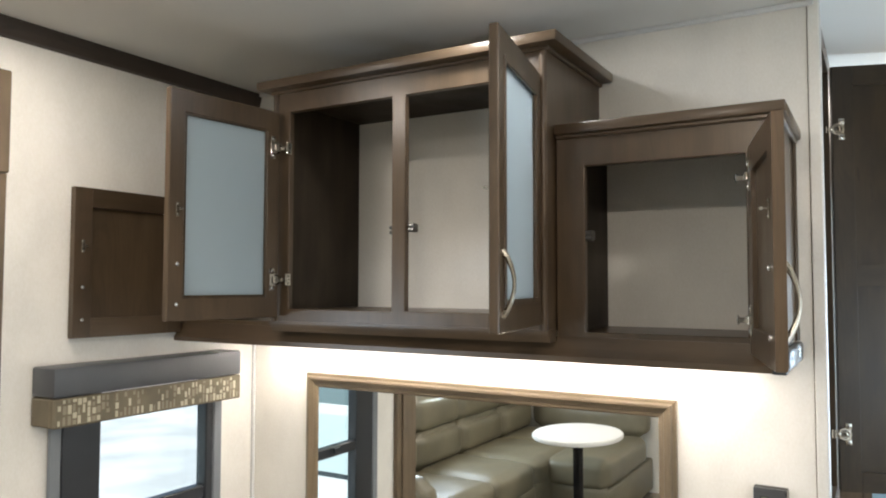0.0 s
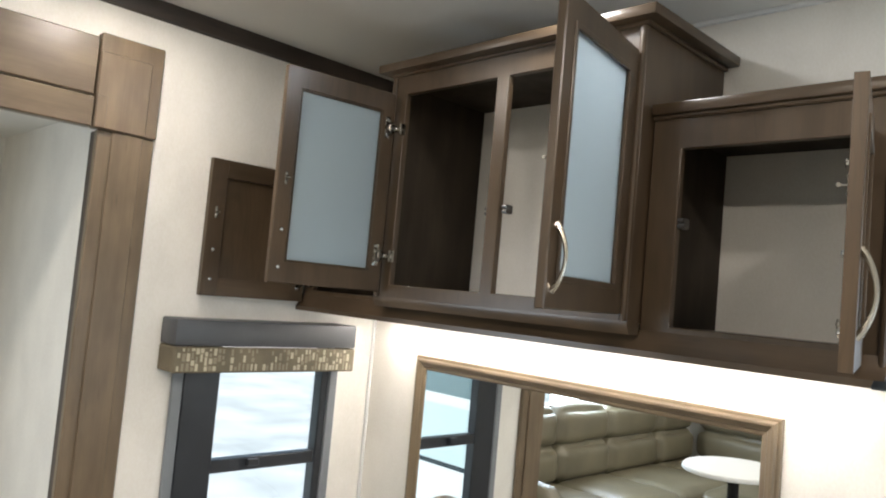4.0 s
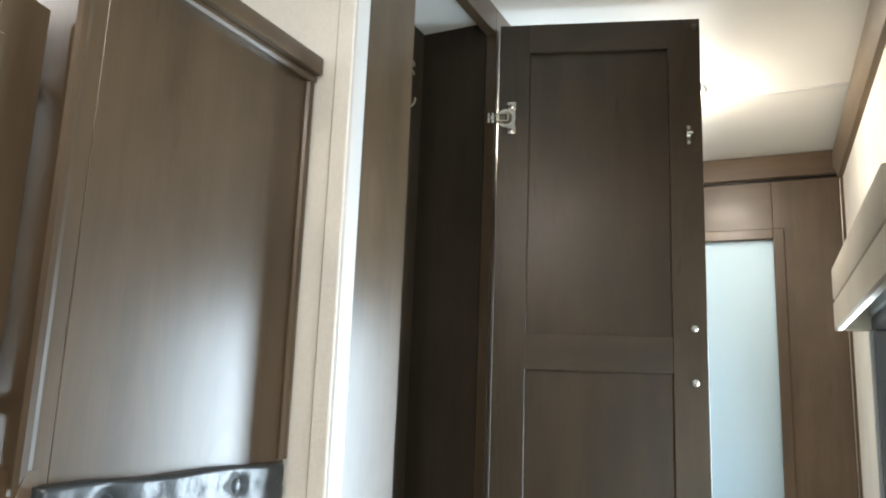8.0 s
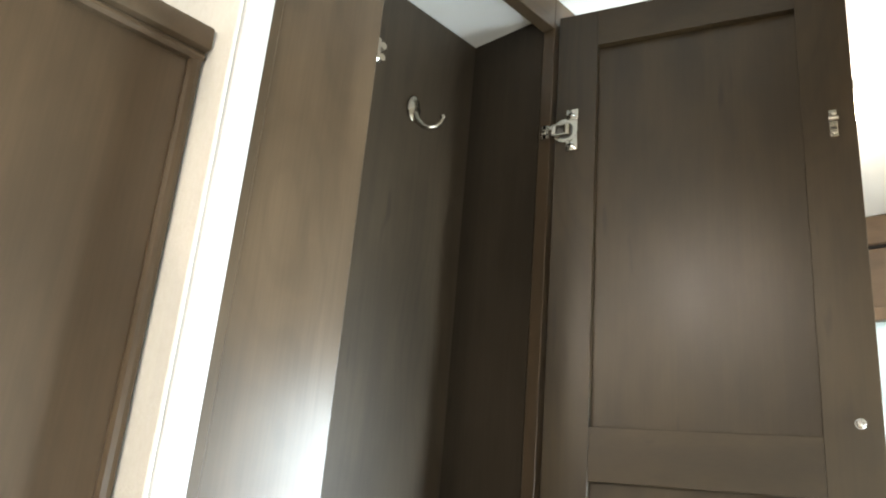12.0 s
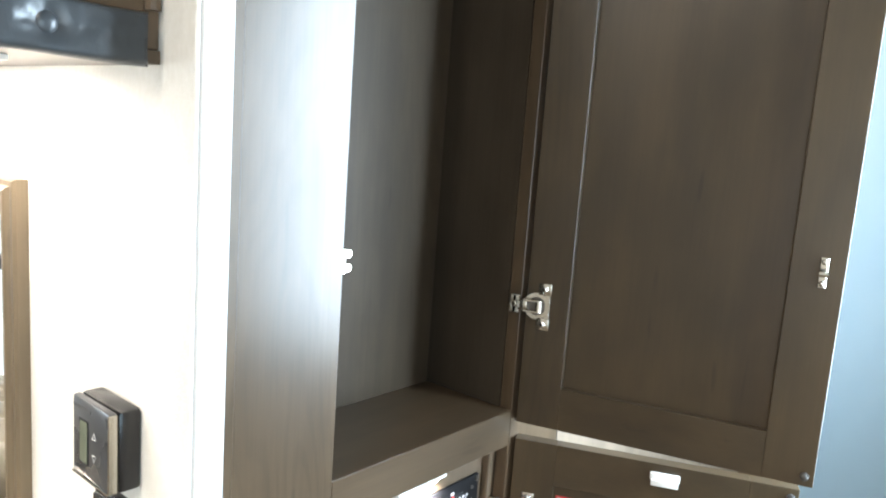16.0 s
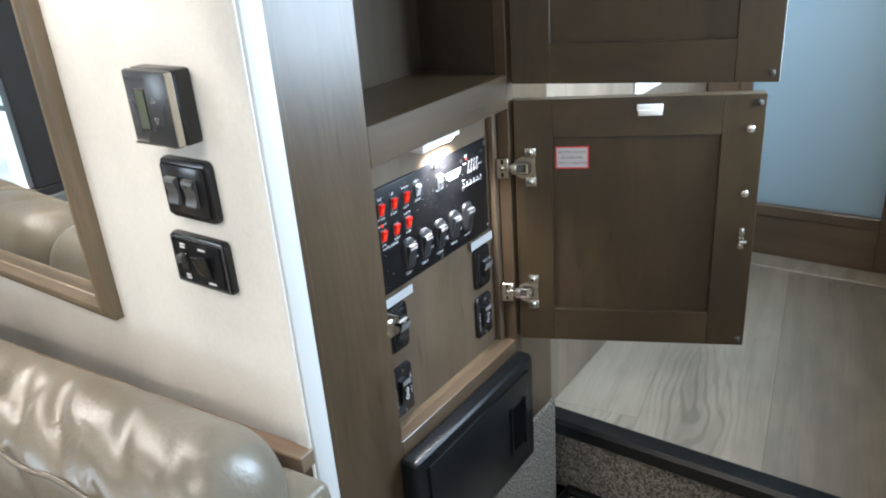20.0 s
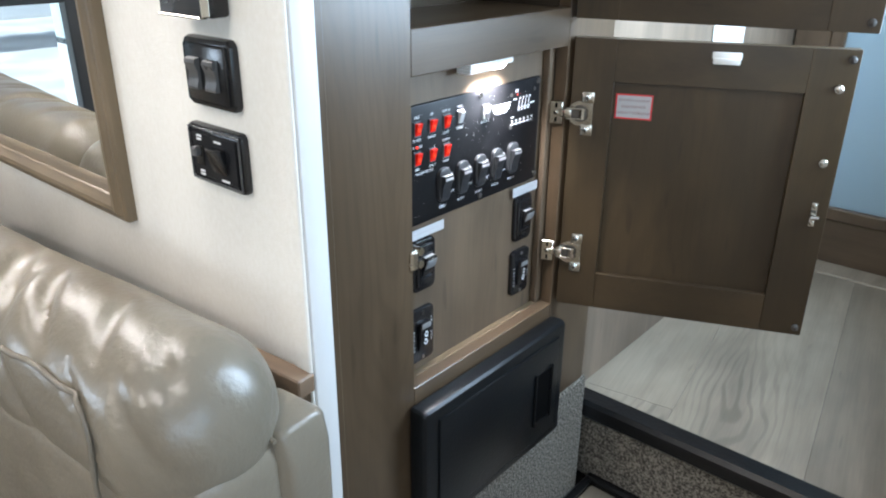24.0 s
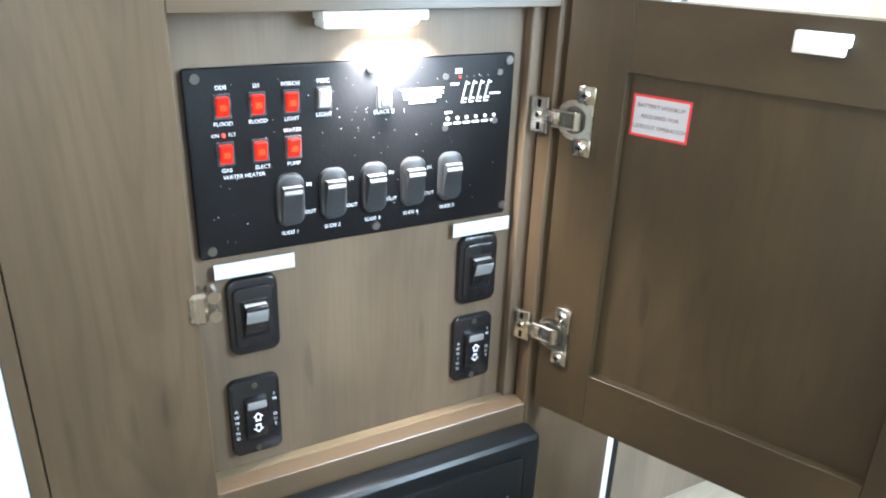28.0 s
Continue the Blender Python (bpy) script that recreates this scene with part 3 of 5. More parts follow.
# outer skin of the slide-out's end: white and blue-grey bands
for z0, z1, skin, words in ((-0.05, 0.745, trailer_white, "white outer skin of the slide-out"), (0.745, 0.768, trailer_dark, "dark line on the slide-out's skin"), (0.768, 1.04, cladding_pale, "pale blue-grey band on the slide-out's skin"),
                            (1.04, 1.09, trailer_white, "white band on the slide-out's skin"), (1.09, 1.985, cladding_dark, "slate-blue upper skin of the slide-out")):
    structure("wall_slide_skin", boxed(-2.70, LX - 0.052, -0.9495, -0.944, z0, z1 - 0.0005), skin, words, "wall")
structure("wall_rear", boxed(-2.70, 1.50, REAR - 0.05, REAR, 0, CEIL), wallpaper, "cream rear wall", "wall")
# opposite side: wall beside the step, slide-out with a wide window
HY0, HY1, HZ0, HZ1 = 0.55, 1.10, 0.98, 1.80
bm = bmesh.new()
box(bm, RX, RX + 0.05, 0.12, HY0, 0, CEIL)
box(bm, RX, RX + 0.05, HY0, HY1, HZ1, CEIL)
box(bm, RX, RX + 0.05, HY0, HY1, 0, HZ0)
box(bm, RX, RX + 0.05, HY1, 2.75, 0, CEIL)
box(bm, RX, RX + 0.05, REAR, 0.12, 1.985, CEIL)
structure("wall_hall_side", bm, wallpaper, "cream side wall beside the step with window", "wall")
RY0, RY1, RZ0, RZ1 = -1.58, -0.02, 0.85, 1.62
bm = bmesh.new()
box(bm, RX + 0.05, 1.50, 0.07, 0.12, 0, 1.985)
box(bm, 1.45, 1.50, RY1, 0.07, 0, 1.985)
box(bm, 1.45, 1.50, RY0, RY1, RZ1, 1.985)
box(bm, 1.45, 1.50, RY0, RY1, 0, RZ0)
box(bm, 1.45, 1.50, REAR, RY0, 0, 1.985)
structure("wall_slide_right", bm, wallpaper, "cream walls of the opposite slide-out", "wall")
# hall: wood side wall and end wall round the glazed door
structure("wall_hall", boxed(-0.10, -0.05, 0.628, 2.75, 0, CEIL), hall_wood, "light walnut hall panelling", "wall")
structure("wall_end", boxed(-0.10, RX + 0.05, 2.70, 2.76, 0, CEIL), wallpaper, "cream wall of the room behind the hall door", "wall")

# trims
structure("trim_corner_batten", boxed(-0.0175, 0.0065, -0.0045, 0.0, 0, CEIL, bevel=0.0015), wallpaper, "flat cream corner batten", "trim")
# Not cut in: a thin dark strip on the wall draws the groove's shade.
structure("trim_corner_groove_shade", boxed(-0.0197, -0.0177, -0.0008, 0.0, 0, CEIL), gap_shade, "dark strip painted as the shade of the gap beside the corner batten", "trim")
structure("trim_corner_edge", boxed(-0.012, 0.0090, 0.0003, 0.0285, 0, CEIL, bevel=0.003, segs=2), white_trim, "white vinyl corner edge", "trim")
structure("trim_stile_filler", boxed(-0.019, 0.0035, 0.0288, 0.0405, 0.47, CEIL, bevel=0.001), wood_v, "dark walnut filler strip beside the cabinet stile", "trim")
structure("trim_wall_corner", boxed(LX, LX + 0.012, -0.012, 0.0, 0, 1.486, bevel=0.004, segs=2), white_trim, "white inside corner bead", "trim")
structure("trim_ceiling_mirror", boxed(LX + 0.02, -0.004, -0.014, 0.0, CEIL - 0.012, CEIL, bevel=0.004, segs=2), white_trim, "narrow white ceiling bead", "trim")
structure("crown_side", profile_bar(bmesh.new(), [(0, 0), (0.020, 0), (0.020, -0.016), (0.012, -0.045), (0, -0.050)], (LX, REAR, CEIL), (LX, 0.0, CEIL), (1, 0, 0), (0, 0, 1)), crown_wood, "dark walnut ceiling moulding", "trim")
structure("crown_hall", profile_bar(bmesh.new(), [(0, 0), (-0.024, 0), (-0.024, -0.040), (-0.012, -0.066), (0, -0.070)], (RX, REAR, CEIL), (RX, DOOR_Y, CEIL), (1, 0, 0), (0, 0, 1)), fascia_wood_y, "walnut ceiling moulding over the side wall", "trim")
structure("nosing_hall", profile_bar(bmesh.new(), [(0, 0.004), (0.035, 0.004), (0.035, 0), (0.012, 0), (0.012, -0.030), (0, -0.034), (-0.006, -0.028), (-0.006, -0.004)], (-0.048, 0.640, HALL), (RX, 0.640, HALL), (0, 1, 0), (0, 0, 1)), rubber, "black metal step nosing", "nosing")
structure("riser_carpet", boxed(-0.048, RX, 0.648, 0.664, TREAD, HALL - 0.012), carpet, "brown speckled carpet on the step riser", "riser")
structure("base_carpet", boxed(-0.012, 0.004, 0.036, 0.600, 0.0, 0.47, bevel=0.004), carpet, "grey-brown carpet below the cabinet", "carpet")
structure("tread_edge", boxed(0.004, RX, 0.630, 0.648, TREAD, TREAD + 0.014, bevel=0.004), rubber, "black strip at the foot of the riser", "trim")
structure("tread_edge_side", boxed(0.004, 0.020, 0.28, 0.630, TREAD, TREAD + 0.014, bevel=0.004), rubber, "black strip along the carpeted base", "trim")
structure("nosing_step", boxed(-0.0, RX, 0.262, 0.30, TREAD - 0.03, TREAD + 0.003, bevel=0.004), rubber, "black nosing of the lower step", "nosing")
structure("riser_lower", boxed(-0.0, RX, 0.27, 0.281, 0, TREAD - 0.03), carpet, "carpeted lower riser", "riser")
structure("trim_hall_white", boxed(-0.05, -0.013, 0.592, 0.614, 0.0, CEIL, bevel=0.003), white_trim, "white edge strip beside the cabinet", "trim")
structure("trim_hall_black", boxed(-0.05, -0.021, 0.6145, 0.628, 0.0, CEIL), rubber, "black gap seal", "trim")

# ---- framed window of the side wall ----
def window_unit(name, x, facing, y0, y1, z0, z1, bars, label, stile=0.03):
    """A dark-framed sliding window in a wall of constant x; facing is +1 where the room lies towards +x."""
    w = thing(name, label, "window", (x, (y0 + y1) / 2, z0), kind="structure")
    t = 0.065
    f = bmesh.new()
    xa, xb = sorted((x + facing * 0.010, x - facing * 0.035))
    for a in ((y0, y1, z0, z0 + 0.03), (y0, y1, z1 - 0.03, z1), (y0, y0 + stile, z0 + 0.03, z1 - 0.03), (y1 - 0.03, y1, z0 + 0.03, z1 - 0.03)):
        box(f, xa, xb, *a, bevel=0.004)
    part("window_frame", f, window_frame_mat, w)
    s = bmesh.new()
    xc, xd = sorted((x, x + facing * 0.012))
    for a in ((y0 - 0.035, y1 + 0.035, z0 - 0.035, z0 - 0.001), (y0 - 0.035, y1 + 0.035, z1 + 0.001, z1 + 0.035), (y0 - 0.035, y0 - 0.001, z0, z1), (y1 + 0.001, y1 + 0.035, z0, z1)):
        box(s, xc, xd, *a, bevel=0.004)
    part("window_surround", s, window_trim_mat, w, "grey window surround")
    zs = [z0 + 0.03] + [b for b in bars] + [z1 - 0.03]
    for b in bars:
        part("window_bar", boxed(xa + 0.004, xb - 0.004, y0 + 0.03, y1 - 0.03, b - 0.02, b + 0.02, bevel=0.004), window_frame_mat, w)
    for a, b in zip(zs, zs[1:]):
        p = part("pane", boxed(x - facing * 0.024, x - facing * 0.020, y0 + 0.031, y1 - 0.031, a + 0.021, b - 0.021), glass_mat, w)
        p.visible_shadow = False
    return w


win = window_unit("window_1", LX, 1, WY0, WY1, WZ0, WZ1, [1.005], "dark-framed sliding window beside the mirror wall", 0.115)
part("latch", boxed(LX + 0.010, LX + 0.024, -0.47, -0.43, 1.000, 1.022, bevel=0.003), window_frame_mat, win)
window_unit("window_2", -2.65, 1, SY0, SY1, SZ0, SZ1, [], "dark-framed window behind the sofa")
window_unit("window_3", RX, -1, HY0, HY1, HZ0, HZ1, [], "dark-framed window beside the step")
window_unit("window_4", 1.45, -1, RY0, RY1, RZ0, RZ1, [1.22], "wide dark-framed window of the opposite slide-out")


def valance(name, x, facing, depth, y0, y1, z0, zm, z1, top_mat, low_mat, label, blocks=0, group=""):
    """A padded window valance: a vinyl box above, a fabric box below, open at the bottom."""
    v = thing(name, label, "valance", (x, (y0 + y1) / 2, z0), group)
    a, b = sorted((x + facing * 0.002, x + facing * depth))
    bm = bmesh.new()
    box(bm, a, b, y0, y1, zm, z1, bevel=0.006, segs=2)
    part("upper_box", bm, top_mat, v)
    bm = bmesh.new()
    f0, f1 = sorted((x + facing * depth, x + facing * (depth - 0.018)))
    box(bm, f0, f1, y0, y1, z0, zm - 0.002, bevel=0.004)
    e0, e1 = (a, f0) if facing > 0 else (f1, b)
    box(bm, e0, e1, y0, y0 + 0.018, z0, zm - 0.002, bevel=0.004)
    box(bm, e0, e1, y1 - 0.018, y1, z0, zm - 0.002, bevel=0.004)
    low = part("fabric_skirt", bm, low_mat, v)
    rnd = random.Random(4)
    if blocks:
        mats = {fabric_a: bmesh.new(), fabric_b: bmesh.new()}
        y = y0 + 0.01
        while y < y1 - 0.012:
            z = z0 + 0.006
            while z < zm - 0.012:
                h, w = rnd.uniform(0.010, 0.024), rnd.uniform(0.006, 0.011)
                if rnd.random() < 0.74 and y + w < y1 - 0.008:
                    target = mats[fabric_a if rnd.random() < 0.45 else fabric_b]
                    xs = sorted((x + facing * (depth + 0.0003), x + facing * (depth + 0.0012)))
                    box(target, *xs, y, y + w, z, min(z + h, zm - 0.006), bevel=0.0004)
                z += h + rnd.uniform(0.002, 0.007)
            y += 0.0135
        for mat, m in mats.items():
            tagged(part("pattern", m, mat, low, "small woven rectangles"), kind="stuff")
    return v


valance("window_valance", LX, 1, 0.098, -0.781, -0.156, 1.297, 1.372, 1.446, valance_vinyl, fabric,
        "charcoal vinyl window valance with patterned fabric skirt", blocks=1, group="patterned valances")
valance("window_valance", -2.65, 1, 0.12, -3.12, -2.04, 1.40, 1.50, 1.60, valance_vinyl, fabric,
        "charcoal and patterned valance over the sofa window", blocks=1, group="patterned valances")
valance("linen_valance", RX, -1, 0.078, 0.31, 1.12, 1.770, 1.836, 1.910, valance_light, valance_light,
        "taupe linen valance over the hall side window")

# the hall's side wall runs slightly askew to the cabinet front
hall_turn = Matrix.Translation((RX, 1.25, 0)) @ Matrix.Rotation(radians(2.7), 4, "Z") @ Matrix.Translation((-RX, -1.25, 0))
for ob in scene.objects:
    if ob.parent is None and ob.name in ("wall_hall_side", "crown_hall", "window_3", "linen_valance", "hall_window_daylight"):
        ob.matrix_basis = hall_turn @ (PLACED[ob] if ob in PLACED else ob.matrix_basis)

# ---- wooden surround of the slide-out opening ----
fas = thing("slide_fascia", "stepped walnut surround framing the slide-out opening", "fascia", (LX, -1.0, 0))
bm = bmesh.new()
box(bm, LX, LX + 0.022, -1.020, -0.868, 0, 1.926, bevel=0.003)
box(bm, LX + 0.022, LX + 0.030, -0.985, -0.903, 0, 1.926, bevel=0.002)
part("post", bm, fascia_wood, fas)
bm = bmesh.new()
box(bm, LX, LX + 0.030, -1.037, -0.867, 1.926, 2.178, bevel=0.003)
box(bm, LX + 0.030, LX + 0.038, -1.037, -0.900, 1.926, 2.128, bevel=0.003)
box(bm, LX + 0.038, LX + 0.044, -1.037, -1.010, 1.926, 2.010, bevel=0.002)
part("corner_block", bm, fascia_wood, fas)
bm = bmesh.new()
box(bm, LX, LX + 0.024, -4.05, -1.039, 2.012, 2.165, bevel=0.003)
part("header_board", bm, fascia_wood_y, fas)
part("lower_board", boxed(LX, LX + 0.034, -4.05, -1.039, 1.926, 2.006, bevel=0.003), fascia_wood_y, fas)
part("lip", boxed(LX - 0.05, LX - 0.001, -1.012, -1.0, 0, 1.926, bevel=0.002), crown_wood, fas, "dark return behind the post")

# ---- doors of the cabinets ----
def bow_handle(parent, m, x, z0, z1, side):
    """Arched bar pull on the face y = side of a door, upright at x."""
    pts, rad = [], []
    for k in range(15):
        s = k / 14
        pts.append((x, side * (0.018 + 0.022 * math.sin(math.pi * s) ** 0.8), z0 + (z1 - z0) * s))
        rad.append(0.0037 + 0.0026 * abs(2 * s - 1) ** 2)
    bm = tube(bmesh.new(), pts, rad, 10, 1.0)
    for z in (z0 + 0.004, z1 - 0.004):
        cyl(bm, (x, side * 0.012, z), (0, 1, 0), 0.0055, 0.020, 10)
    return part("handle", moved(bm, m), nickel, parent, "arched brushed nickel pull")


def annulus(bm, at, r0, r1, y0, y1, segs=24):
    """A flat ring round the y axis."""
    rows = []
    for r, y in ((r0, y0), (r1, y0), (r1, y1), (r0, y1)):
        rows.append([bm.verts.new((at[0] + r * math.cos(2 * math.pi * k / segs), y, at[1] + r * math.sin(2 * math.pi * k / segs))) for k in range(segs)])
    for a, b in zip(rows, rows[1:] + rows[:1]):
        for k in range(segs):
            bm.faces.new((a[k], a[(k + 1) % segs], b[(k + 1) % segs], b[k]))
    bmesh.ops.recalc_face_normals(bm, faces=bm.faces)
    return bm


def cross_screw(m, x, y, z, s, r, parent, mat):
    """Pan-head screw with a cross recess, on a face that looks along s * y."""
    head = part("screw", moved(ball(bmesh.new(), (x, y, z), r, (1, 0.45, 1), 12, 8), m), mat, parent)
    bm = boxed(x - r * 0.6, x + r * 0.6, *sorted((y, y + s * r * 0.47)), z - r * 0.14, z + r * 0.14)
    box(bm, x - r * 0.14, x + r * 0.14, *sorted((y, y + s * r * 0.46)), z - r * 0.6, z + r * 0.6)
    return head, bm


def hinge(parent, m, z, side, reach=0.004, inset=0.006, leaf=0.016):
    """Concealed face-frame hinge: hollow cup with its spring barrel, two screwed lugs, a neck and a slotted leaf on the frame."""
    s, cx = -side, 0.0140
    cup = part("hinge", moved(annulus(bmesh.new(), (cx, z), 0.0118, 0.0172, 0, s * 0.0026), m), chrome, parent, "plated concealed hinge")
    # A dark disc closes the cup; its colour gives the hollow's shade.
    part("cup_well", moved(cyl(bmesh.new(), (cx, s * 0.0004, z), (0, 1, 0), 0.0120, 0.001, 24), m), dark_metal, cup, "dark disc painted as the shaded hollow of the cup")
    part("web", moved(boxed(0.0235, 0.0305, *sorted((0, s * 0.0022)), z - 0.020, z + 0.020, bevel=0.0008), m), chrome, cup)
    for dz in (-0.0225, 0.0225):
        part("lug", moved(boxed(0.0150, 0.0320, *sorted((0, s * 0.0032)), z + dz - 0.0078, z + dz + 0.0078, bevel=0.0015, segs=2), m), chrome, cup)
        head, cross = cross_screw(m, 0.0225, s * 0.0034, z + dz, s, 0.0046, cup, screw_metal)
        part("recess", moved(cross, m), slot_shade, cup)
    barrel = cyl(bmesh.new(), (cx + 0.0030, s * 0.0042, z), (0, 0, 1), 0.0044, 0.0150, 14)
    part("barrel", moved(barrel, m), nickel, cup)
    bm = bmesh.new()
    for dz in (-0.0070, 0.0070):
        box(bm, -reach - 0.001, cx + 0.004, *sorted((s * 0.0015, s * 0.0085)), z + dz - 0.0013, z + dz + 0.0013, bevel=0.0005)
    box(bm, -reach - 0.005, 0.003, *sorted((s * 0.0028, s * 0.0090)), z - 0.0060, z + 0.0060, bevel=0.0015, segs=2)
    part("arm", moved(bm, m), chrome, cup)
    gap = 0.006 if inset <= 0.012 else 0.0
    xa, xb = -reach - gap - leaf * 1.1, -reach - gap
    part("leaf", moved(boxed(xa, xb, *sorted((s * inset, s * (inset - 0.0025))), z - leaf, z + leaf, bevel=0.0008), m), chrome, cup)
    bm = boxed(xb - 0.004, -reach + 0.001, *sorted((s * 0.003, s * max(inset, 0.0075))), z - 0.005, z + 0.005, bevel=0.001)
    part("link", moved(bm, m), chrome, cup)
    xm = (xa + xb) / 2
    head, cross = cross_screw(m, xm, s * (inset + 0.0004), z, s, 0.0034, cup, nickel)
    part("recess", moved(cross, m), slot_shade, cup)
    for dz in (-leaf * 0.62, leaf * 0.62):
        part("slot", moved(boxed(xm - 0.0016, xm + 0.0016, *sorted((s * inset, s * (inset + 0.0003))), z + dz - 0.0032, z + dz + 0.0032), m), slot_shade, cup)
    return cup


def screw(parent, m, x, z, side, r=0.0055, mat=None):
    bm = cyl(bmesh.new(), (x, -side * 0.0015, z), (0, 1, 0), r, 0.004, 12, None)
    ball(bm, (x, -side * 0.003, z), r * 0.9, (1, 0.5, 1), 10, 6)
    return part("screw", moved(bm, m), mat or screw_metal, parent)


def catch(parent, m, x, z, side):
    """Small spring catch with two screws."""
    bm = boxed(x - 0.0042, x + 0.0042, *sorted((0, -side * 0.002)), z - 0.017, z + 0.017, bevel=0.0008)
    box(bm, x - 0.0035, x + 0.0035, *sorted((-side * 0.001, -side * 0.014)), z - 0.0015, z + 0.0010, bevel=0.0004)
    cyl(bm, (x, -side * 0.013, z), (1, 0, 0), 0.0032, 0.010, 12)
    for dz in (-0.012, 0.012):
        ball(bm, (x, -side * 0.002, z + dz), 0.0034, (1, 0.6, 1), 10, 6)
    return part("catch", moved(bm, m), chrome, parent, "small steel spring catch")


def cabinet_door(parent, hinge_at, angle, w, z0, z1, side=1, stile=0.055, rails=(), glass=False, mat_v=None, mat_h=None, t=0.019, rail=None):
    """Frame-and-panel door on a hinge line. side = +1: the outside is local +y; -1: local -y. Returns the door and its matrix."""
    m = pose(*hinge_at, z0, 0, 0, angle)
    h = z1 - z0
    ya, yb = sorted((0, side * t))
    mat_v, mat_h = mat_v or wood_v, mat_h or wood_y
    rail = rail or stile
    lo = [rail] + [r + 0.030 for r in rails]
    hi = [r - 0.030 for r in rails] + [h - rail]
    zs = [0] + [v for a, b in zip(lo, hi) for v in (a, b)] + [h]
    if glass:
        holes = [(1, 2 * k + 1) for k in range(len(lo))]
        door = part("door", moved(frame_solid((0, stile, w - stile, w), zs, holes, ya, yb, 0.0024), m), mat_v, parent)
    else:
        slab = boxed(stile - 0.006, w - stile + 0.006, *sorted((side * 0.0090, side * 0.0145)), rail - 0.006, h - rail + 0.006)
        door = part("door", moved(slab, m), mat_v, parent)
        for x0, x1 in ((0, stile), (w - stile, w)):
            part("stile", moved(boxed(x0, x1, ya, yb, 0, h, bevel=0.0006), m), mat_v, door)
        for a, b in zip([0] + hi, lo + [h]):
            part("rail", moved(boxed(stile, w - stile, ya + 0.0001, yb - 0.0001, a, b, bevel=0.0004), m), mat_h, door)
    for a, b in zip(lo, hi):
        yo = sorted((side * (t - 0.004), side * (t + 0.003)))
        c, d = 0.007, 0.004
        ring = frame_solid((stile - c, stile + d, w - stile - d, w - stile + c), (a - c, a + d, b - d, b + c), [(1, 1)], *yo, 0.0015)
        part("bead", moved(ring, m), mat_v, door)
        if glass:
            p = boxed(stile - 0.001, w - stile + 0.001, *sorted((side * 0.006, side * 0.011)), a - 0.001, b + 0.001)
            part("glass_panel", moved(p, m), frosted, door, "frosted glass panel")
            ring = frame_solid((stile - 0.001, stile + 0.005, w - stile - 0.005, w - stile + 0.001), (a - 0.001, a + 0.005, b - 0.005, b + 0.001), [(1, 1)], *sorted((side * 0.001, side * 0.0055)), 0.001)
            part("glazing_bead", moved(ring, m), dark_door, door)
    return door, m


# ---- overhead cabinets ----
def overhead(name, x0, x1, yf, z0, z1, ox, oz0, oz1, crown, label, ends=(True, True)):
    """Wall cabinet, open at the front: carcass, face frame with openings and a crown board. ox: list of (left, right) openings."""
    c = thing(name, label, "cabinet", ((x0 + x1) / 2, 0, z0), "overhead cabinets")
    t = 0.016
    fy = yf + 0.019
    part("side_panel", boxed(x0 + 0.002, x0 + t, fy, -0.001, z0, z1, bevel=0.001), wood_shaded, c)
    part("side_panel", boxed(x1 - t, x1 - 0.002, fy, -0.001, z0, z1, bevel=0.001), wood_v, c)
    part("top_panel", boxed(x0 + t, x1 - t, fy, -0.001, z1 - t, z1), wood_shaded, c)
    part("bottom_panel", boxed(x0 + t, x1 - t, fy, -0.001, z0, oz0 - 0.003), wood_x, c)
    xs = [x0] + [v for o in ox for v in o] + [x1]
    part("face_frame", frame_solid(xs, (z0, oz0, oz1, z1), [(2 * k + 1, 1) for k in range(len(ox))], yf, fy - 0.0005, 0.0018), wood_v, c)
    xl, xr = x0 - (crown if ends[0] else 0), x1 + (crown if ends[1] else 0)
    bm = boxed(xl, xr, yf - crown, -0.001, z1 + 0.008, z1 + 0.032, bevel=0.0035, segs=2)
    box(bm, x0 - 0.008 * ends[0], x1 + 0.008 * ends[1], yf - 0.008, -0.001, z1 - 0.001, z1 + 0.009, bevel=0.003)
    part("crown_board", bm, wood_x, c)
    return c


mid_cab = overhead("overhead_cabinet", -1.318, -0.515, -0.370, 1.553, 2.178, [(-1.262, -0.928), (-0.888, -0.556)], 1.590, 2.124, 0.036,
                   "tall walnut wall cabinet with two open frosted-glass doors")
right_cab = overhead("overhead_cabinet", -0.513, -0.052, -0.320, 1.500, 1.984, [(-0.447, -0.112)], 1.552, 1.919, 0.016,
                     "low walnut wall cabinet with one open panel door", ends=(False, True))
left_cab = overhead("overhead_cabinet", LX + 0.004, -1.320, -0.320, 1.500, 1.984, [(-1.690, -1.372)], 1.552, 1.919, 0.016,
                    "low walnut wall cabinet beside the window wall, door folded back", ends=(False, False))
for cx in (-1.310, -0.523):
    part("corner_bead", tube(bmesh.new(), [(cx, -0.372, 1.556), (cx, -0.372, 2.176)], 0.008, 10), wood_v, mid_cab)
part("corner_bead", tube(bmesh.new(), [(-0.058, -0.322, 1.502), (-0.058, -0.322, 1.984)], 0.008, 10), wood_v, right_cab)
part("back_bead", tube(bmesh.new(), [(-0.053, -0.008, 1.53), (-0.053, -0.008, 1.99)], 0.007, 10), wood_v, right_cab)
part("bottom_moulding", profile_bar(bmesh.new(), [(0.004, 0), (0.004, -0.010), (0.012, -0.028), (0.05, -0.028), (0.05, 0)], (-1.322, -0.378, 1.557), (-0.511, -0.378, 1.557), (0, 1, 0), (0, 0, 1)), wood_x, mid_cab)

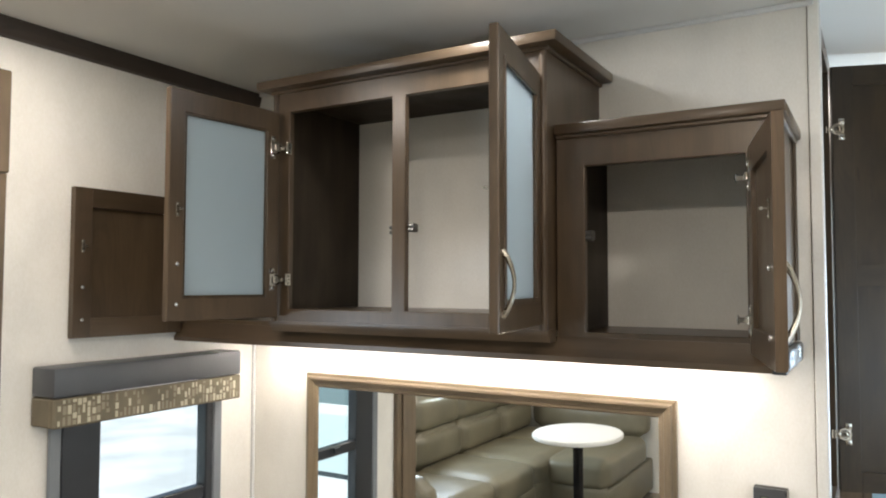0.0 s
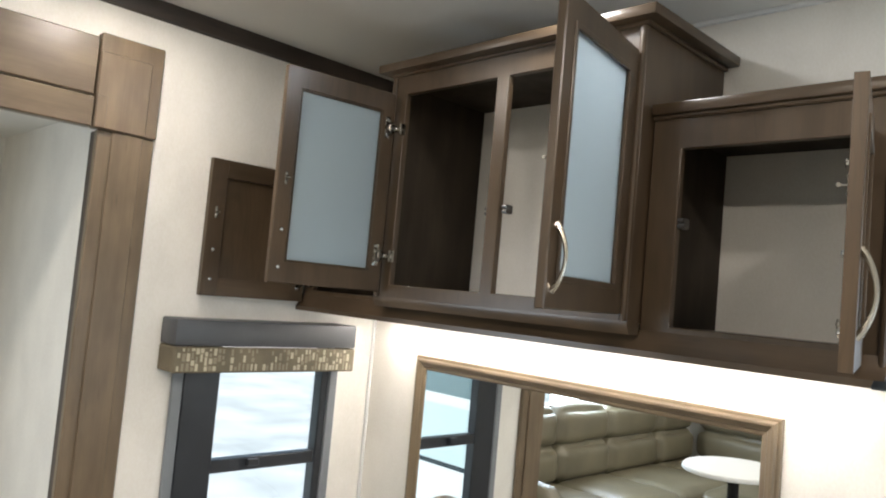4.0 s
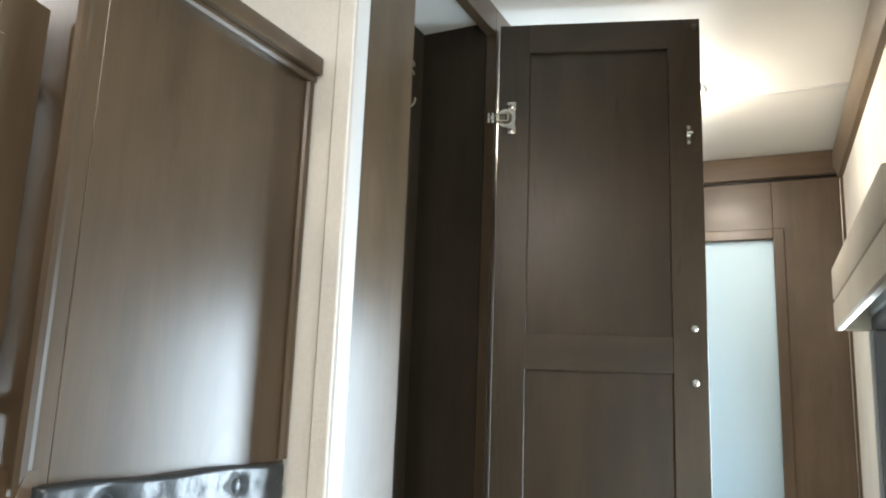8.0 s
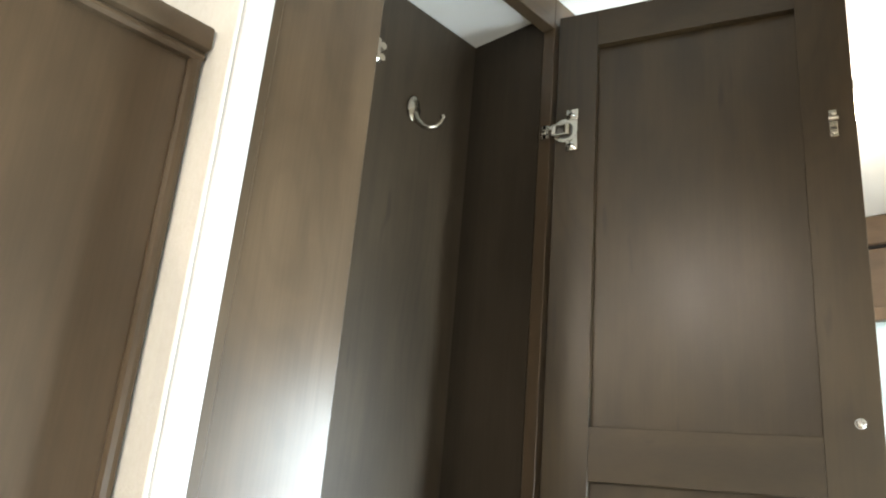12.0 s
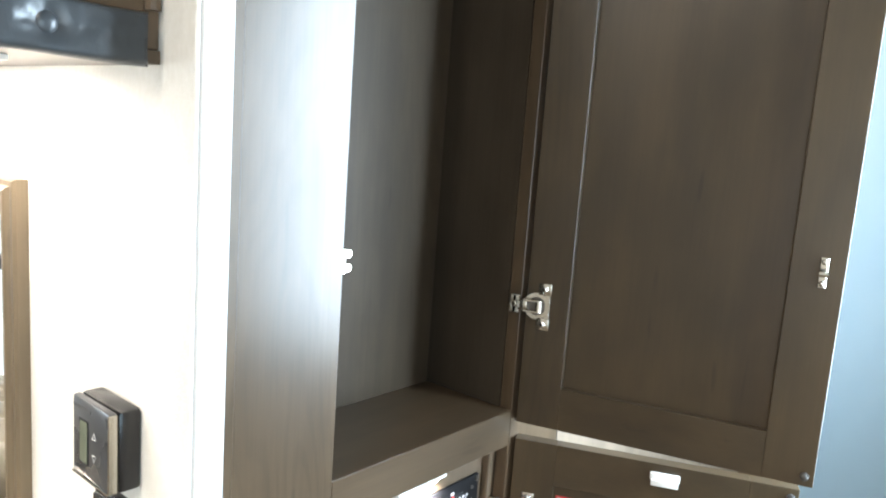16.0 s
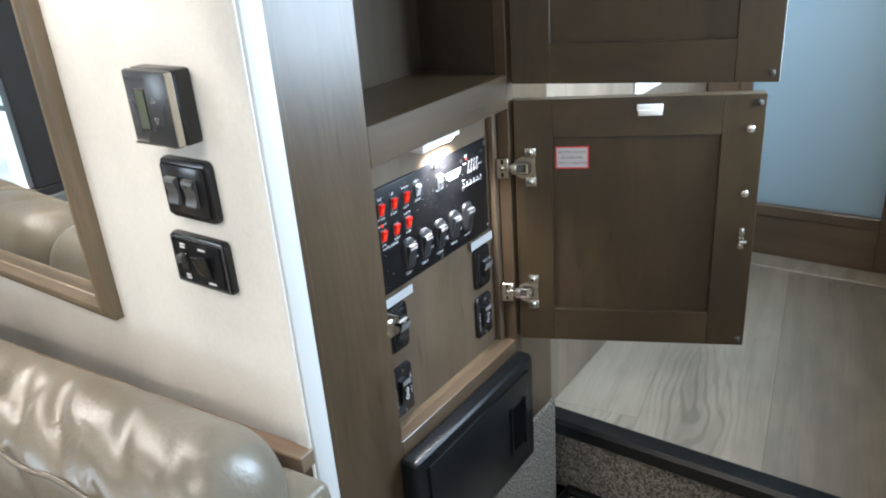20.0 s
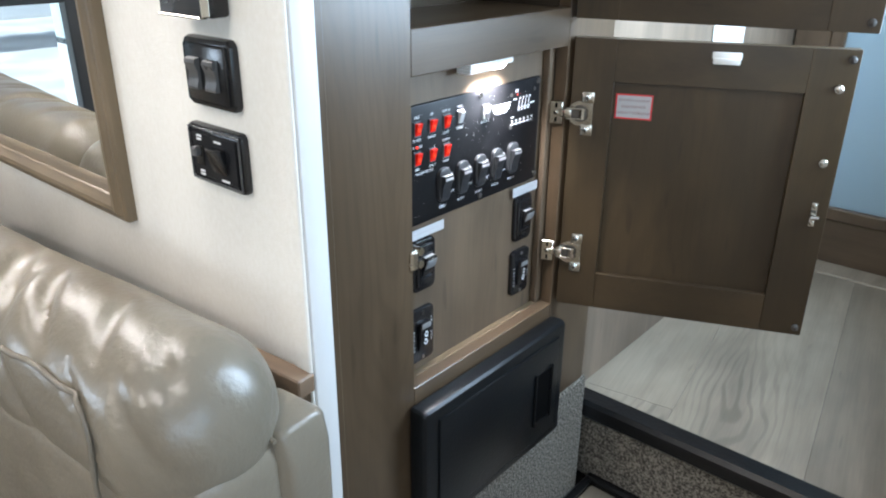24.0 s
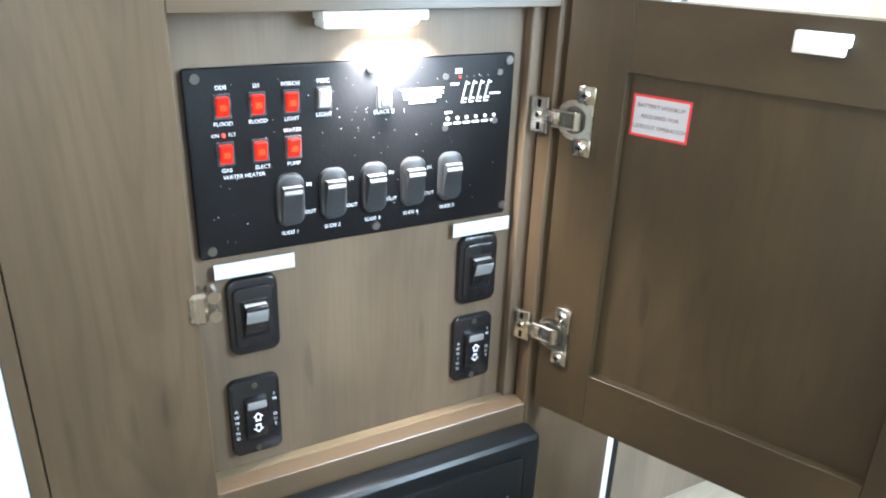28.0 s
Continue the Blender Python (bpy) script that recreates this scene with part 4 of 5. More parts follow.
rail = thing("light_rail", "long walnut board under the wall cabinets hiding a strip light", "trim board", (-0.9, -0.3, 1.486))
part("front_board", profile_bar(bmesh.new(), [(0, 0), (0.0, 0.013), (0.006, 0.020), (0.02, 0.0545), (0.03, 0.0545), (0.03, 0.012), (0.012, 0)], (LX + 0.004, -0.342, 1.486), (-0.050, -0.342, 1.486), (0, 1, 0), (0, 0, 1)), wood_x, rail)
part("underside", boxed(LX + 0.004, -0.052, -0.311, -0.001, 1.489, 1.4995), wood_x, rail)
strip = thing("strip_lamp", "slim white strip light under the wall cabinets", "lamp", (-0.9, -0.10, 1.48))
part("housing", boxed(-1.66, -0.14, -0.118, -0.082, 1.4835, 1.4888, bevel=0.001), white_plastic, strip)
part("diffuser", boxed(-1.65, -0.15, -0.113, -0.087, 1.4805, 1.4836, bevel=0.001), led_white, strip, "lit white diffuser")

# glass doors of the tall cabinet
gl, glm = cabinet_door(mid_cab, (-1.284, -0.386), -96.0, 0.336, 1.568, 2.123, side=-1, glass=True, stile=0.043, rail=0.056)
for z in (0.10, 0.455):
    hinge(mid_cab, glm, z, -1, inset=0.025)
screw(gl, glm, 0.312, 0.135, -1)
screw(gl, glm, 0.312, 0.040, -1)
catch(gl, glm, 0.312, 0.265, -1)
bow_handle(gl, glm, 0.312, 0.030, 0.148, -1)
gr, grm = cabinet_door(mid_cab, (-0.543, -0.386), -79.5, 0.346, 1.568, 2.123, side=1, glass=True, stile=0.043, rail=0.056)
for z in (0.10, 0.455):
    hinge(mid_cab, grm, z, 1, inset=0.017)
bow_handle(gr, grm, 0.320, 0.030, 0.148, 1)
screw(gr, grm, 0.320, 0.135, 1)
screw(gr, grm, 0.320, 0.040, 1)
catch(gr, grm, 0.322, 0.262, 1)
# panel doors of the low cabinets
dr, drm = cabinet_door(right_cab, (-0.106, -0.336), -76.0, 0.325, 1.522, 1.926, side=1, stile=0.052)
for z in (0.065, 0.345):
    hinge(right_cab, drm, z, 1, inset=0.022, leaf=0.009)
bow_handle(dr, drm, 0.301, 0.046, 0.168, 1)
screw(dr, drm, 0.292, 0.050, 1)
screw(dr, drm, 0.292, 0.160, 1)
catch(dr, drm, 0.292, 0.255, 1)
dl, dlm = cabinet_door(left_cab, (-1.716, -0.338), -91.0, 0.350, 1.512, 1.915, side=-1, stile=0.052)
screw(dl, dlm, 0.325, 0.048, -1)
screw(dl, dlm, 0.325, 0.135, -1)
catch(dl, dlm, 0.325, 0.245, -1)
for z in (0.065, 0.340):
    hinge(left_cab, dlm, z, -1, inset=0.024)
# latch strikes inside the openings
for who, x, y, z in ((mid_cab, -0.934, -0.342, 1.792), (mid_cab, -0.878, -0.345, 1.796), (right_cab, -0.440, -0.30, 1.765)):
    bm = boxed(x - 0.008, x + 0.008, y - 0.010, y + 0.010, z - 0.011, z + 0.011, bevel=0.003)
    cyl(bm, (x, y - 0.012, z + 0.006), (1, 0, 0), 0.005, 0.016, 10)
    cyl(bm, (x, y - 0.012, z - 0.006), (1, 0, 0), 0.005, 0.016, 10)
    part("strike", bm, dark_metal, who, "dark roller catch")

# padded bumper on the cabinet's lower corner
pad = thing("corner_bumper", "tufted slate vinyl bumper pad under the cabinet end", "bumper", (-0.04, -0.17, 1.486))
bm = bmesh.new()
nu, nv = 90, 20
PY0, PY1, PZ0, PZ1 = -0.316, -0.015, 1.4865, 1.5280
grid = [[None] * (nv + 1) for _ in range(nu + 1)]
tufts = [-0.251, -0.091]
for i in range(nu + 1):
    for j in range(nv + 1):
        y, z = PY0 + (PY1 - PY0) * i / nu, PZ0 + (PZ1 - PZ0) * j / nv
        rim = min(1.0, (y - PY0) / 0.006, (PY1 - y) / 0.004, (z - PZ0) / 0.006, (PZ1 - z) / 0.004)
        puff = 0.006 + 0.0065 * math.sqrt(max(0.0, 1 - (1 - rim) ** 2))
        for ty in tufts:
            dy, dz = y - ty, z - 1.5085
            d2 = math.hypot(dy, dz)
            puff -= 0.0065 * math.exp(-(d2 / 0.0125) ** 2)
            puff -= 0.0016 * math.exp(-(abs(dz) / 0.004)) * math.exp(-(abs(dy) / 0.035)) * (1 + math.sin(dy * 300))
        puff += 0.0012 * noise.noise(Vector((y * 38, z * 60, 2.0)))
        grid[i][j] = bm.verts.new((-0.0515 + puff, y, z + 0.0010 * math.sin(y * 40)))
for i in range(nu):
    for j in range(nv):
        bm.faces.new((grid[i][j], grid[i + 1][j], grid[i + 1][j + 1], grid[i][j + 1]))
rim = [e for e in bm.edges if e.is_boundary]
ext = bmesh.ops.extrude_edge_only(bm, edges=rim)
for v in [g for g in ext["geom"] if isinstance(g, bmesh.types.BMVert)]:
    v.co.x = -0.0515
bmesh.ops.recalc_face_normals(bm, faces=bm.faces)
body = part("pad", bm, vinyl_pad, pad)
bm = profile_bar(bmesh.new(), [(-0.316, 1.4868), (-0.352, 1.4850), (-0.354, 1.4895), (-0.340, 1.5010), (-0.328, 1.5035), (-0.316, 1.5010)], (-0.0665, 0, 0), (-0.0405, 0, 0), (0, 1, 0), (0, 0, 1))
bmesh.ops.bevel(bm, geom=bm.edges[:], offset=0.0022, segments=2, affect="EDGES", profile=0.5)
part("front_flap", bm, vinyl_pad, pad, "folded front end of the pad")
for ty in tufts:
    part("button", ball(bmesh.new(), (-0.0445, ty, 1.5085), 0.0085, (0.45, 1, 1), 16, 10), vinyl_pad, pad)

# ---- framed mirror ----
mir = thing("wall_mirror", "wide wall mirror in a stepped tan wood frame", "mirror", (-0.9, 0, 0.849))
MX0, MX1, MZ0, MZ1 = -1.499, -0.325, 0.851, 1.371
prof = [(0, 0), (0, -0.0120), (0.0025, -0.0155), (0.0080, -0.0160), (0.0095, -0.0190), (0.0130, -0.0215), (0.0190, -0.0210), (0.0230, -0.0180), (0.0300, -0.0150), (0.0315, -0.0125), (0.0400, -0.0110), (0.0440, -0.0080), (0.046, -0.004), (0.046, 0)]
part("top_rail", profile_bar(bmesh.new(), prof, (MX0, 0, MZ1), (MX1, 0, MZ1), (0, 0, -1), (0, 1, 0), 1, 1), wood_frame, mir)
part("bottom_rail", profile_bar(bmesh.new(), prof, (MX0, 0, MZ0), (MX1, 0, MZ0), (0, 0, 1), (0, 1, 0), 1, 1), wood_frame, mir)
part("stile", profile_bar(bmesh.new(), prof, (MX0, 0, MZ0), (MX0, 0, MZ1), (1, 0, 0), (0, 1, 0), 1, 1), wood_frame_v, mir)
part("stile", profile_bar(bmesh.new(), prof, (MX1, 0, MZ0), (MX1, 0, MZ1), (-1, 0, 0), (0, 1, 0), 1, 1), wood_frame_v, mir)
part("glass", boxed(MX0 + 0.042, MX1 - 0.042, -0.006, -0.002, MZ0 + 0.042, MZ1 - 0.042), mirror_mat, mir, "silvered mirror glass")

# ---- wardrobe with the control panel ----
wr = thing("wardrobe_cabinet", "tall walnut wall cabinet with its upper and lower doors open", "cabinet", (0, 0.31, 0.39))
WF = 0.0
def front(name, y0, y1, z0, z1, mat, t=0.019):
    return part(name, boxed(WF - t, WF, y0, y1, z0, z1, bevel=0.0008), mat, wr)
front("stile", 0.041, 0.160, 0.0 + 0.47, CEIL - 0.001, wood_v)
front("stile", 0.468, 0.590, 0.47, CEIL - 0.001, wood_v)
front("top_rail", 0.160, 0.468, 2.262, CEIL - 0.001, wood_y)
front("middle_rail", 0.160, 0.468, 1.049, 1.098, wood_y)
front("lower_rail", 0.160, 0.468, 0.47, 0.662, wood_y)
part("side_panel", boxed(-0.150, -0.0195, 0.145, 0.1595, 0.47, CEIL - 0.001), wood_shaded, wr)
part("side_panel", boxed(-0.150, -0.0195, 0.4675, 0.482, 0.47, CEIL - 0.001), wood_shaded, wr)
part("back_panel", boxed(-0.160, -0.150, 0.150, 0.482, 0.47, CEIL - 0.001), wood_back_shaded, wr)
part("ceiling_panel", boxed(-0.150, -0.0195, 0.1595, 0.4675, 2.288, 2.296), ceiling_white, wr, "white panel at the top of the inside")
part("shelf", boxed(-0.150, -0.0195, 0.1595, 0.4675, 1.080, 1.097), wood_y, wr)
part("mounting_board", boxed(-0.045, -0.030, 0.1595, 0.4675, 0.640, 1.079), board_wood, wr, "paler board carrying the switches")
part("ledge", boxed(-0.030, -0.0192, 0.1595, 0.4675, 0.640, 0.6615, bevel=0.0004), ledge_raw, wr)
part("cleat", boxed(-0.030, -0.0192, 0.4545, 0.4675, 0.662, 1.049, bevel=0.001), board_wood, wr)

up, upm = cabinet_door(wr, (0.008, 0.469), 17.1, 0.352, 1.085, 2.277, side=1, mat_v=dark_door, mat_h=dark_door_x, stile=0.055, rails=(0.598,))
hinge(wr, upm, 1.012, 1, 0.002, leaf=0.010)
hinge(wr, upm, 0.158, 1, 0.002, leaf=0.012)
screw(up, upm, 0.331, 0.642, 1)
screw(up, upm, 0.331, 0.554, 1)
catch(up, upm, 0.329, 0.976, 1)
catch(up, upm, 0.330, 0.245, 1)
bow_handle(up, upm, 0.331, 0.530, 0.650, 1)
for z in (0.012, 1.176):
    screw(up, upm, 0.342, z, 1, 0.005, bumper_grey)
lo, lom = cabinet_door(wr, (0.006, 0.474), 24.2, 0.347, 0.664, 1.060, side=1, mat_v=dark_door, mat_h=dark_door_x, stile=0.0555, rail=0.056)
hinge(wr, lom, 0.295, 1, 0.004)
hinge(wr, lom, 0.087, 1, 0.004)
screw(lo, lom, 0.329, 0.348, 1)
screw(lo, lom, 0.329, 0.253, 1)
catch(lo, lom, 0.330, 0.182, 1)
bow_handle(lo, lom, 0.330, 0.239, 0.359, 1)
for z in (0.012, 0.384):
    screw(lo, lom, 0.338, z, 1, 0.005, bumper_grey)
bm = boxed(0.1745, 0.2105, -0.0075, 0.0, 0.3775, 0.3860, bevel=0.0012, segs=2)
box(bm, 0.1760, 0.2090, -0.0130, -0.0060, 0.3720, 0.3795, bevel=0.0012, segs=2)
part("magnet_bumper", moved(bm, lom), white_plastic, lo, "white plastic bumper")

# coat hook and strikes inside
bm = ball(bmesh.new(), (-0.147, 0.351, 2.127), 0.017, (0.25, 0.72, 1.15), 18, 12)
tube(bm, [(-0.146, 0.352, 2.120), (-0.141, 0.354, 2.109), (-0.134, 0.358, 2.101), (-0.127, 0.363, 2.098), (-0.120, 0.369, 2.100), (-0.116, 0.373, 2.106), (-0.114, 0.375, 2.113)], [0.0050, 0.0044, 0.0038, 0.0034, 0.0034, 0.0035, 0.0040], 10)
ball(bm, (-0.114, 0.375, 2.115), 0.0046)
hk = link("coat_hook", bm, nickel)
tagged(hk, "brushed nickel coat hook screwed inside the wardrobe", "hook")
for z in (2.070, 1.322):
    bm = boxed(-0.017, -0.003, 0.156, 0.167, z - 0.014, z + 0.014, bevel=0.002)
    for dz in (-0.007, 0.007):
        cyl(bm, (-0.010, 0.170, z + dz), (1, 0, 0), 0.0042, 0.012, 10)
    part("strike", bm, nickel, wr, "steel roller catch")
bm = boxed(-0.017, 0.004, 0.154, 0.167, 0.825, 0.851, bevel=0.003)
for dz in (-0.008, 0.008):
    cyl(bm, (-0.006, 0.172, 0.838 + dz), (1, 0, 0), 0.005, 0.016, 12)
part("strike", bm, nickel, wr, "steel roller catch")

# ---- control panel: coordinates u along y, v up, on the face x = PX ----
PX = -0.030
FACE = Matrix(((0, 0, 1, PX), (1, 0, 0, 0), (0, 1, 0, 0), (0, 0, 0, 1)))   # (u, v, out) -> (out, u, v)


def pbox(u0, u1, v0, v1, d0, d1, bevel=0.0, segs=1):
    return boxed(PX + d0, PX + d1, u0, u1, v0, v1, bevel=bevel, segs=segs)


def on_panel(p):
    return (PX + p[2], p[0], p[1])


def print_on(text, size, u, v, d, parent, mat=None, m=None):
    return lettering(text, size, FACE @ Matrix.Translation((u, v, d)), mat or ink_white, parent)


def bar_print(u0, u1, v, h, d, parent, mat=None):
    return part("print_bar", pbox(u0, u1, v - h / 2, v + h / 2, d, d + 0.0003), mat or ink_white, parent)


cp = thing("control_panel", "black switch panel with lit red rockers and white lettering", "control panel", (PX, 0.308, 0.865))
U0, U1, V0, V1 = 0.1690, 0.4435, 0.8650, 1.0100
part("plate", pbox(U0, U1, V0, V1, 0.0005, 0.0050, bevel=0.003, segs=2), black_panel, cp)
D = 0.0051
for u, v, bright in ((0.1775, 1.003, 0), (0.1785, 0.872, 0), (0.4370, 1.004, 0), (0.4395, 0.8735, 0), (0.3100, 1.0035, 1), (0.3140, 0.8725, 0)):
    bm = cyl(bmesh.new(), (PX + D + 0.0008, u, v), (1, 0, 0), 0.0036, 0.0022, 14)
    box(bm, PX + D + 0.0018, PX + D + 0.0022, u - 0.0028, u + 0.0028, v - 0.0005, v + 0.0005)
    part("screw", bm, screw_metal if bright else dark_metal, cp)


def rocker(u, v, w, h, mat, tilt=1, frame_mat=None):
    """Small snap-in rocker: bezel and a tilted, bevelled paddle."""
    b = part("bezel", pbox(u - w / 2 - 0.0018, u + w / 2 + 0.0018, v - h / 2 - 0.0018, v + h / 2 + 0.0018, D - 0.0003, D + 0.0016, bevel=0.0007), frame_mat or black_plastic, cp)
    bm = pbox(u - w / 2, u + w / 2, v - h / 2, v + h / 2, D + 0.001, D + 0.0042, bevel=0.0008)
    for q in bm.verts:
        if q.co.x > PX + D + 0.003:
            q.co.x += 0.0022 * tilt * (q.co.z - v) / h * 2
    part("rocker", bm, mat, b)
    if mat == red_lit:
        # Added piece: draws the orange glow in the middle of the lit red rocker.
        part("lens", pbox(u - w * 0.30, u + w * 0.30, v - h * 0.20, v + h * 0.22, D + 0.003, D + 0.0048, bevel=0.0006), orange_glow, b, "orange glow of the lit rocker, set in as a piece")
    return b


for v, names in ((0.9825, (("ODS", "FLOOD"), ("DS", "FLOOD"), ("PORCH", "LIGHT"))), (0.9475, (("", "GAS"), ("", "ELECT."), ("WATER", "PUMP")))):
    for k, (above, below) in enumerate(names):
        u = (0.1950, 0.2205, 0.2460)[k]
        rocker(u, v, 0.0092, 0.0148, red_lit, 1, grey_rocker)
        if above:
            print_on(above, 0.0042, u, v + 0.0132, D + 0.0002, cp)
        print_on(below, 0.0042, u + (0.002 if below == "ELECT." else 0), v - 0.0130, D + 0.0002, cp)
u, v = 0.2715, 0.9835
rocker(u, v, 0.0088, 0.0140, silver_rocker, 1, grey_rocker)
print_on("MISC", 0.0046, u, v + 0.0128, D + 0.0002, cp)
print_on("LIGHT", 0.0046, u, v - 0.0128, D + 0.0002, cp)
u, v = 0.1945, 0.9612
print_on("ON", 0.0036, u - 0.0060, v, D + 0.0002, cp)
print_on("FLT", 0.0036, u + 0.0062, v, D + 0.0002, cp)
part("indicator", ball(bmesh.new(), (PX + D + 0.0005, u, v), 0.0014), red_led, cp)
print_on("WATER HEATER", 0.0043, 0.2075, 0.9290, D + 0.0002, cp)
u, v = 0.3215, 0.9810
rocker(u, v, 0.0100, 0.0170, silver_rocker, 1, grey_rocker)
part("rocker_cap", pbox(u - 0.0047, u + 0.0047, v - 0.0075, v - 0.0005, D + 0.003, D + 0.0052, bevel=0.0008), grey_rocker, cp)
print_on("BLACK 2", 0.0046, u, v - 0.0122, D + 0.0002, cp)
# tank monitor: legends and column marks
for k in range(4):
    bar_print(0.3560 - (0.0190, 0.0180, 0.0170, 0.0120)[k], 0.3560 + (0.0190, 0.0185, 0.0165, 0.0115)[k], 0.9845 - 0.0034 * k, 0.0016, D + 0.0001, cp)
bar_print(0.3855, 0.3915, 0.9985, 0.0016, D, cp)
bar_print(0.3855, 0.3915, 0.9962, 0.0016, D, cp)
for k in range(5):
    part("indicator", ball(bmesh.new(), (PX + D + 0.0003, 0.3900 + 0.0068 * k, 0.9925), 0.0011, (0.6, 1, 1), 8, 6), red_led if k == 0 else grey_rocker, cp)
for u, v in ((0.3765, 0.9935), (0.3775, 0.9505), (0.4285, 0.9945), (0.4260, 0.9530)):
    part("screw", cyl(bmesh.new(), (PX + D + 0.0005, u, v), (1, 0, 0), 0.0026, 0.0014, 12), dark_metal, cp)
for k in range(4):
    u = 0.3945 + 0.0072 * k
    m = FACE @ Matrix.Translation((u, 0.9800, 0)) @ Matrix.Rotation(radians(-13), 4, "Z")
    part("mark", moved(boxed(-0.0005, 0.0005, -0.0090, 0.0090, D, D + 0.0003), m), ink_white, cp)
    bar_print(u - 0.0022, u + 0.0022, 0.9712, 0.0009, D, cp)
    bar_print(u + 0.0022, u + 0.0048, 0.9868, 0.0016, D, cp)
    bar_print(u + 0.0004, u + 0.0028, 0.9742, 0.0016, D, cp)
bar_print(0.3815, 0.3890, 0.9868, 0.0018, D, cp)
bar_print(0.4195, 0.4300, 0.9770, 0.0016, D, cp)
for k in range(6):
    uu, vv = 0.3800 + 0.0090 * k, 0.9580
    part("button", ball(bmesh.new(), (PX + D + 0.0004, uu, vv), 0.0017, (0.6, 1, 1), 10, 6), silver_rocker, cp)
    bar_print(uu - 0.0034, uu + 0.0034, vv - 0.0042, 0.0018, D, cp)
bar_print(0.3770, 0.3835, 0.9635, 0.0015, D, cp)
# specks of dust on the plate
rnd = random.Random(9)
bm = bmesh.new()
for k in range(110):
    u, v = rnd.uniform(U0 + 0.01, U1 - 0.01), rnd.uniform(V0 + 0.01, V1 - 0.008)
    if rnd.random() < 0.45:
        u = rnd.gauss(0.305, 0.035)
        v = rnd.gauss(0.975, 0.025)
    if U0 + 0.004 < u < U1 - 0.004 and V0 + 0.004 < v < V1 - 0.004:
        r = rnd.uniform(0.00010, 0.00030)
        box(bm, PX + D - 0.0001, PX + D + r * 0.6, u - r, u + r, v - r, v + r)
tagged(part("dust_specks", bm, ink_white, cp, "pale dust specks"), kind="stuff")
# slide switches
for k in range(5):
    u, v = 0.2415 + 0.0354 * k, 0.9050 + 0.0006 * k
    bm = rounded_plate(u - 0.0112, u + 0.0112, v - 0.0205, v + 0.0220, D - 0.0003, D + 0.0042, 0.0085, 0.0022, on_panel, 7)
    b = part("switch_bezel", bm, switch_grey, cp, "charcoal bezel with an arched top")
    bm = profile_bar(bmesh.new(), [(0.0028, -0.0172), (0.0045, -0.0168), (0.0058, -0.0080), (0.0080, 0.0010), (0.0105, 0.0078), (0.0105, 0.0130), (0.0028, 0.0132)],
                     (PX + D, u - 0.0077, v), (PX + D, u + 0.0077, v), (1, 0, 0), (0, 0, 1))
    part("rocker", bm, switch_grey, b)
    bm = profile_bar(bmesh.new(), [(0.0080, 0.0074), (0.0108, 0.0074), (0.0112, 0.0084), (0.0100, 0.0128), (0.0080, 0.0138)],
                     (PX + D, u - 0.0072, v), (PX + D, u + 0.0072, v), (1, 0, 0), (0, 0, 1))
    part("rocker_tip", bm, pale_rocker, b, "paler grey top edge")
    if k < 4:
        print_on("IN", 0.0044, u + 0.0158, v + 0.0110, D + 0.0002, cp)
        print_on("OUT", 0.0044, u + 0.0163, v - 0.0120, D + 0.0002, cp)
    print_on("SLIDE %d" % (k + 1), 0.0044, u - 0.001, v - 0.0272, D + 0.0002, cp)

# four bezels under the plate
def label_strip(u0, u1, v0, v1):
    s = thing("label_strip", "white printed label strip above a switch", "label", (PX, (u0 + u1) / 2, v0), "switch labels")
    part("strip", pbox(u0, u1, v0, v1, 0.0052, 0.0058), paper, s)
    for a in range(7):
        w = (u1 - u0) * 0.09
        uu = u0 + (u1 - u0) * (0.14 + 0.105 * a)
        part("print_bar", pbox(uu, uu + w, (v0 + v1) / 2 - 0.0012, (v0 + v1) / 2 + 0.0014, 0.0058, 0.0060), ink_grey, s)
    return s


def plain_switch(u, v, w, h):
    s = thing("rocker_switch", "black single rocker switch with a silver-grey paddle", "switch", (PX, u, v - h / 2), "lower panel switches")
    part("bezel", rounded_plate(u - w / 2, u + w / 2, v - h / 2, v + h / 2, 0.0003, 0.0060, 0.009, 0.004, on_panel), black_plastic, s)
    part("raised_field", rounded_plate(u - w * 0.40, u + w * 0.40, v - h * 0.40, v + h * 0.40, 0.0055, 0.0088, 0.006, 0.0025, on_panel), black_plastic, s)
    part("well", pbox(u - w * 0.27, u + w * 0.27, v - h * 0.24, v + h * 0.24, 0.0083, 0.0095, bevel=0.0006), black_panel, s)
    bm = pbox(u - w * 0.22, u + w * 0.22, v - h * 0.20, v + h * 0.20, 0.009, 0.0145, bevel=0.0015, segs=2)
    for q in bm.verts:
        if q.co.x > PX + 0.012:
            q.co.x += 0.005 * (q.co.z - v) / (h * 0.2)
    part("rocker", bm, black_plastic, s)
    bm = profile_bar(bmesh.new(), [(0.010, -0.02), (0.0145, -0.02), (0.0172, 0.06), (0.0184, 0.11), (0.0186, 0.15), (0.0176, 0.18), (0.0155, 0.198), (0.0125, 0.206), (0.010, 0.206)],
                     (PX, u - w * 0.205, v), (PX, u + w * 0.205, v), (1, 0, 0), (0, 0, h))
    part("rocker_tip", bm, pale_rocker, s, "silver-grey upper half")
    return s


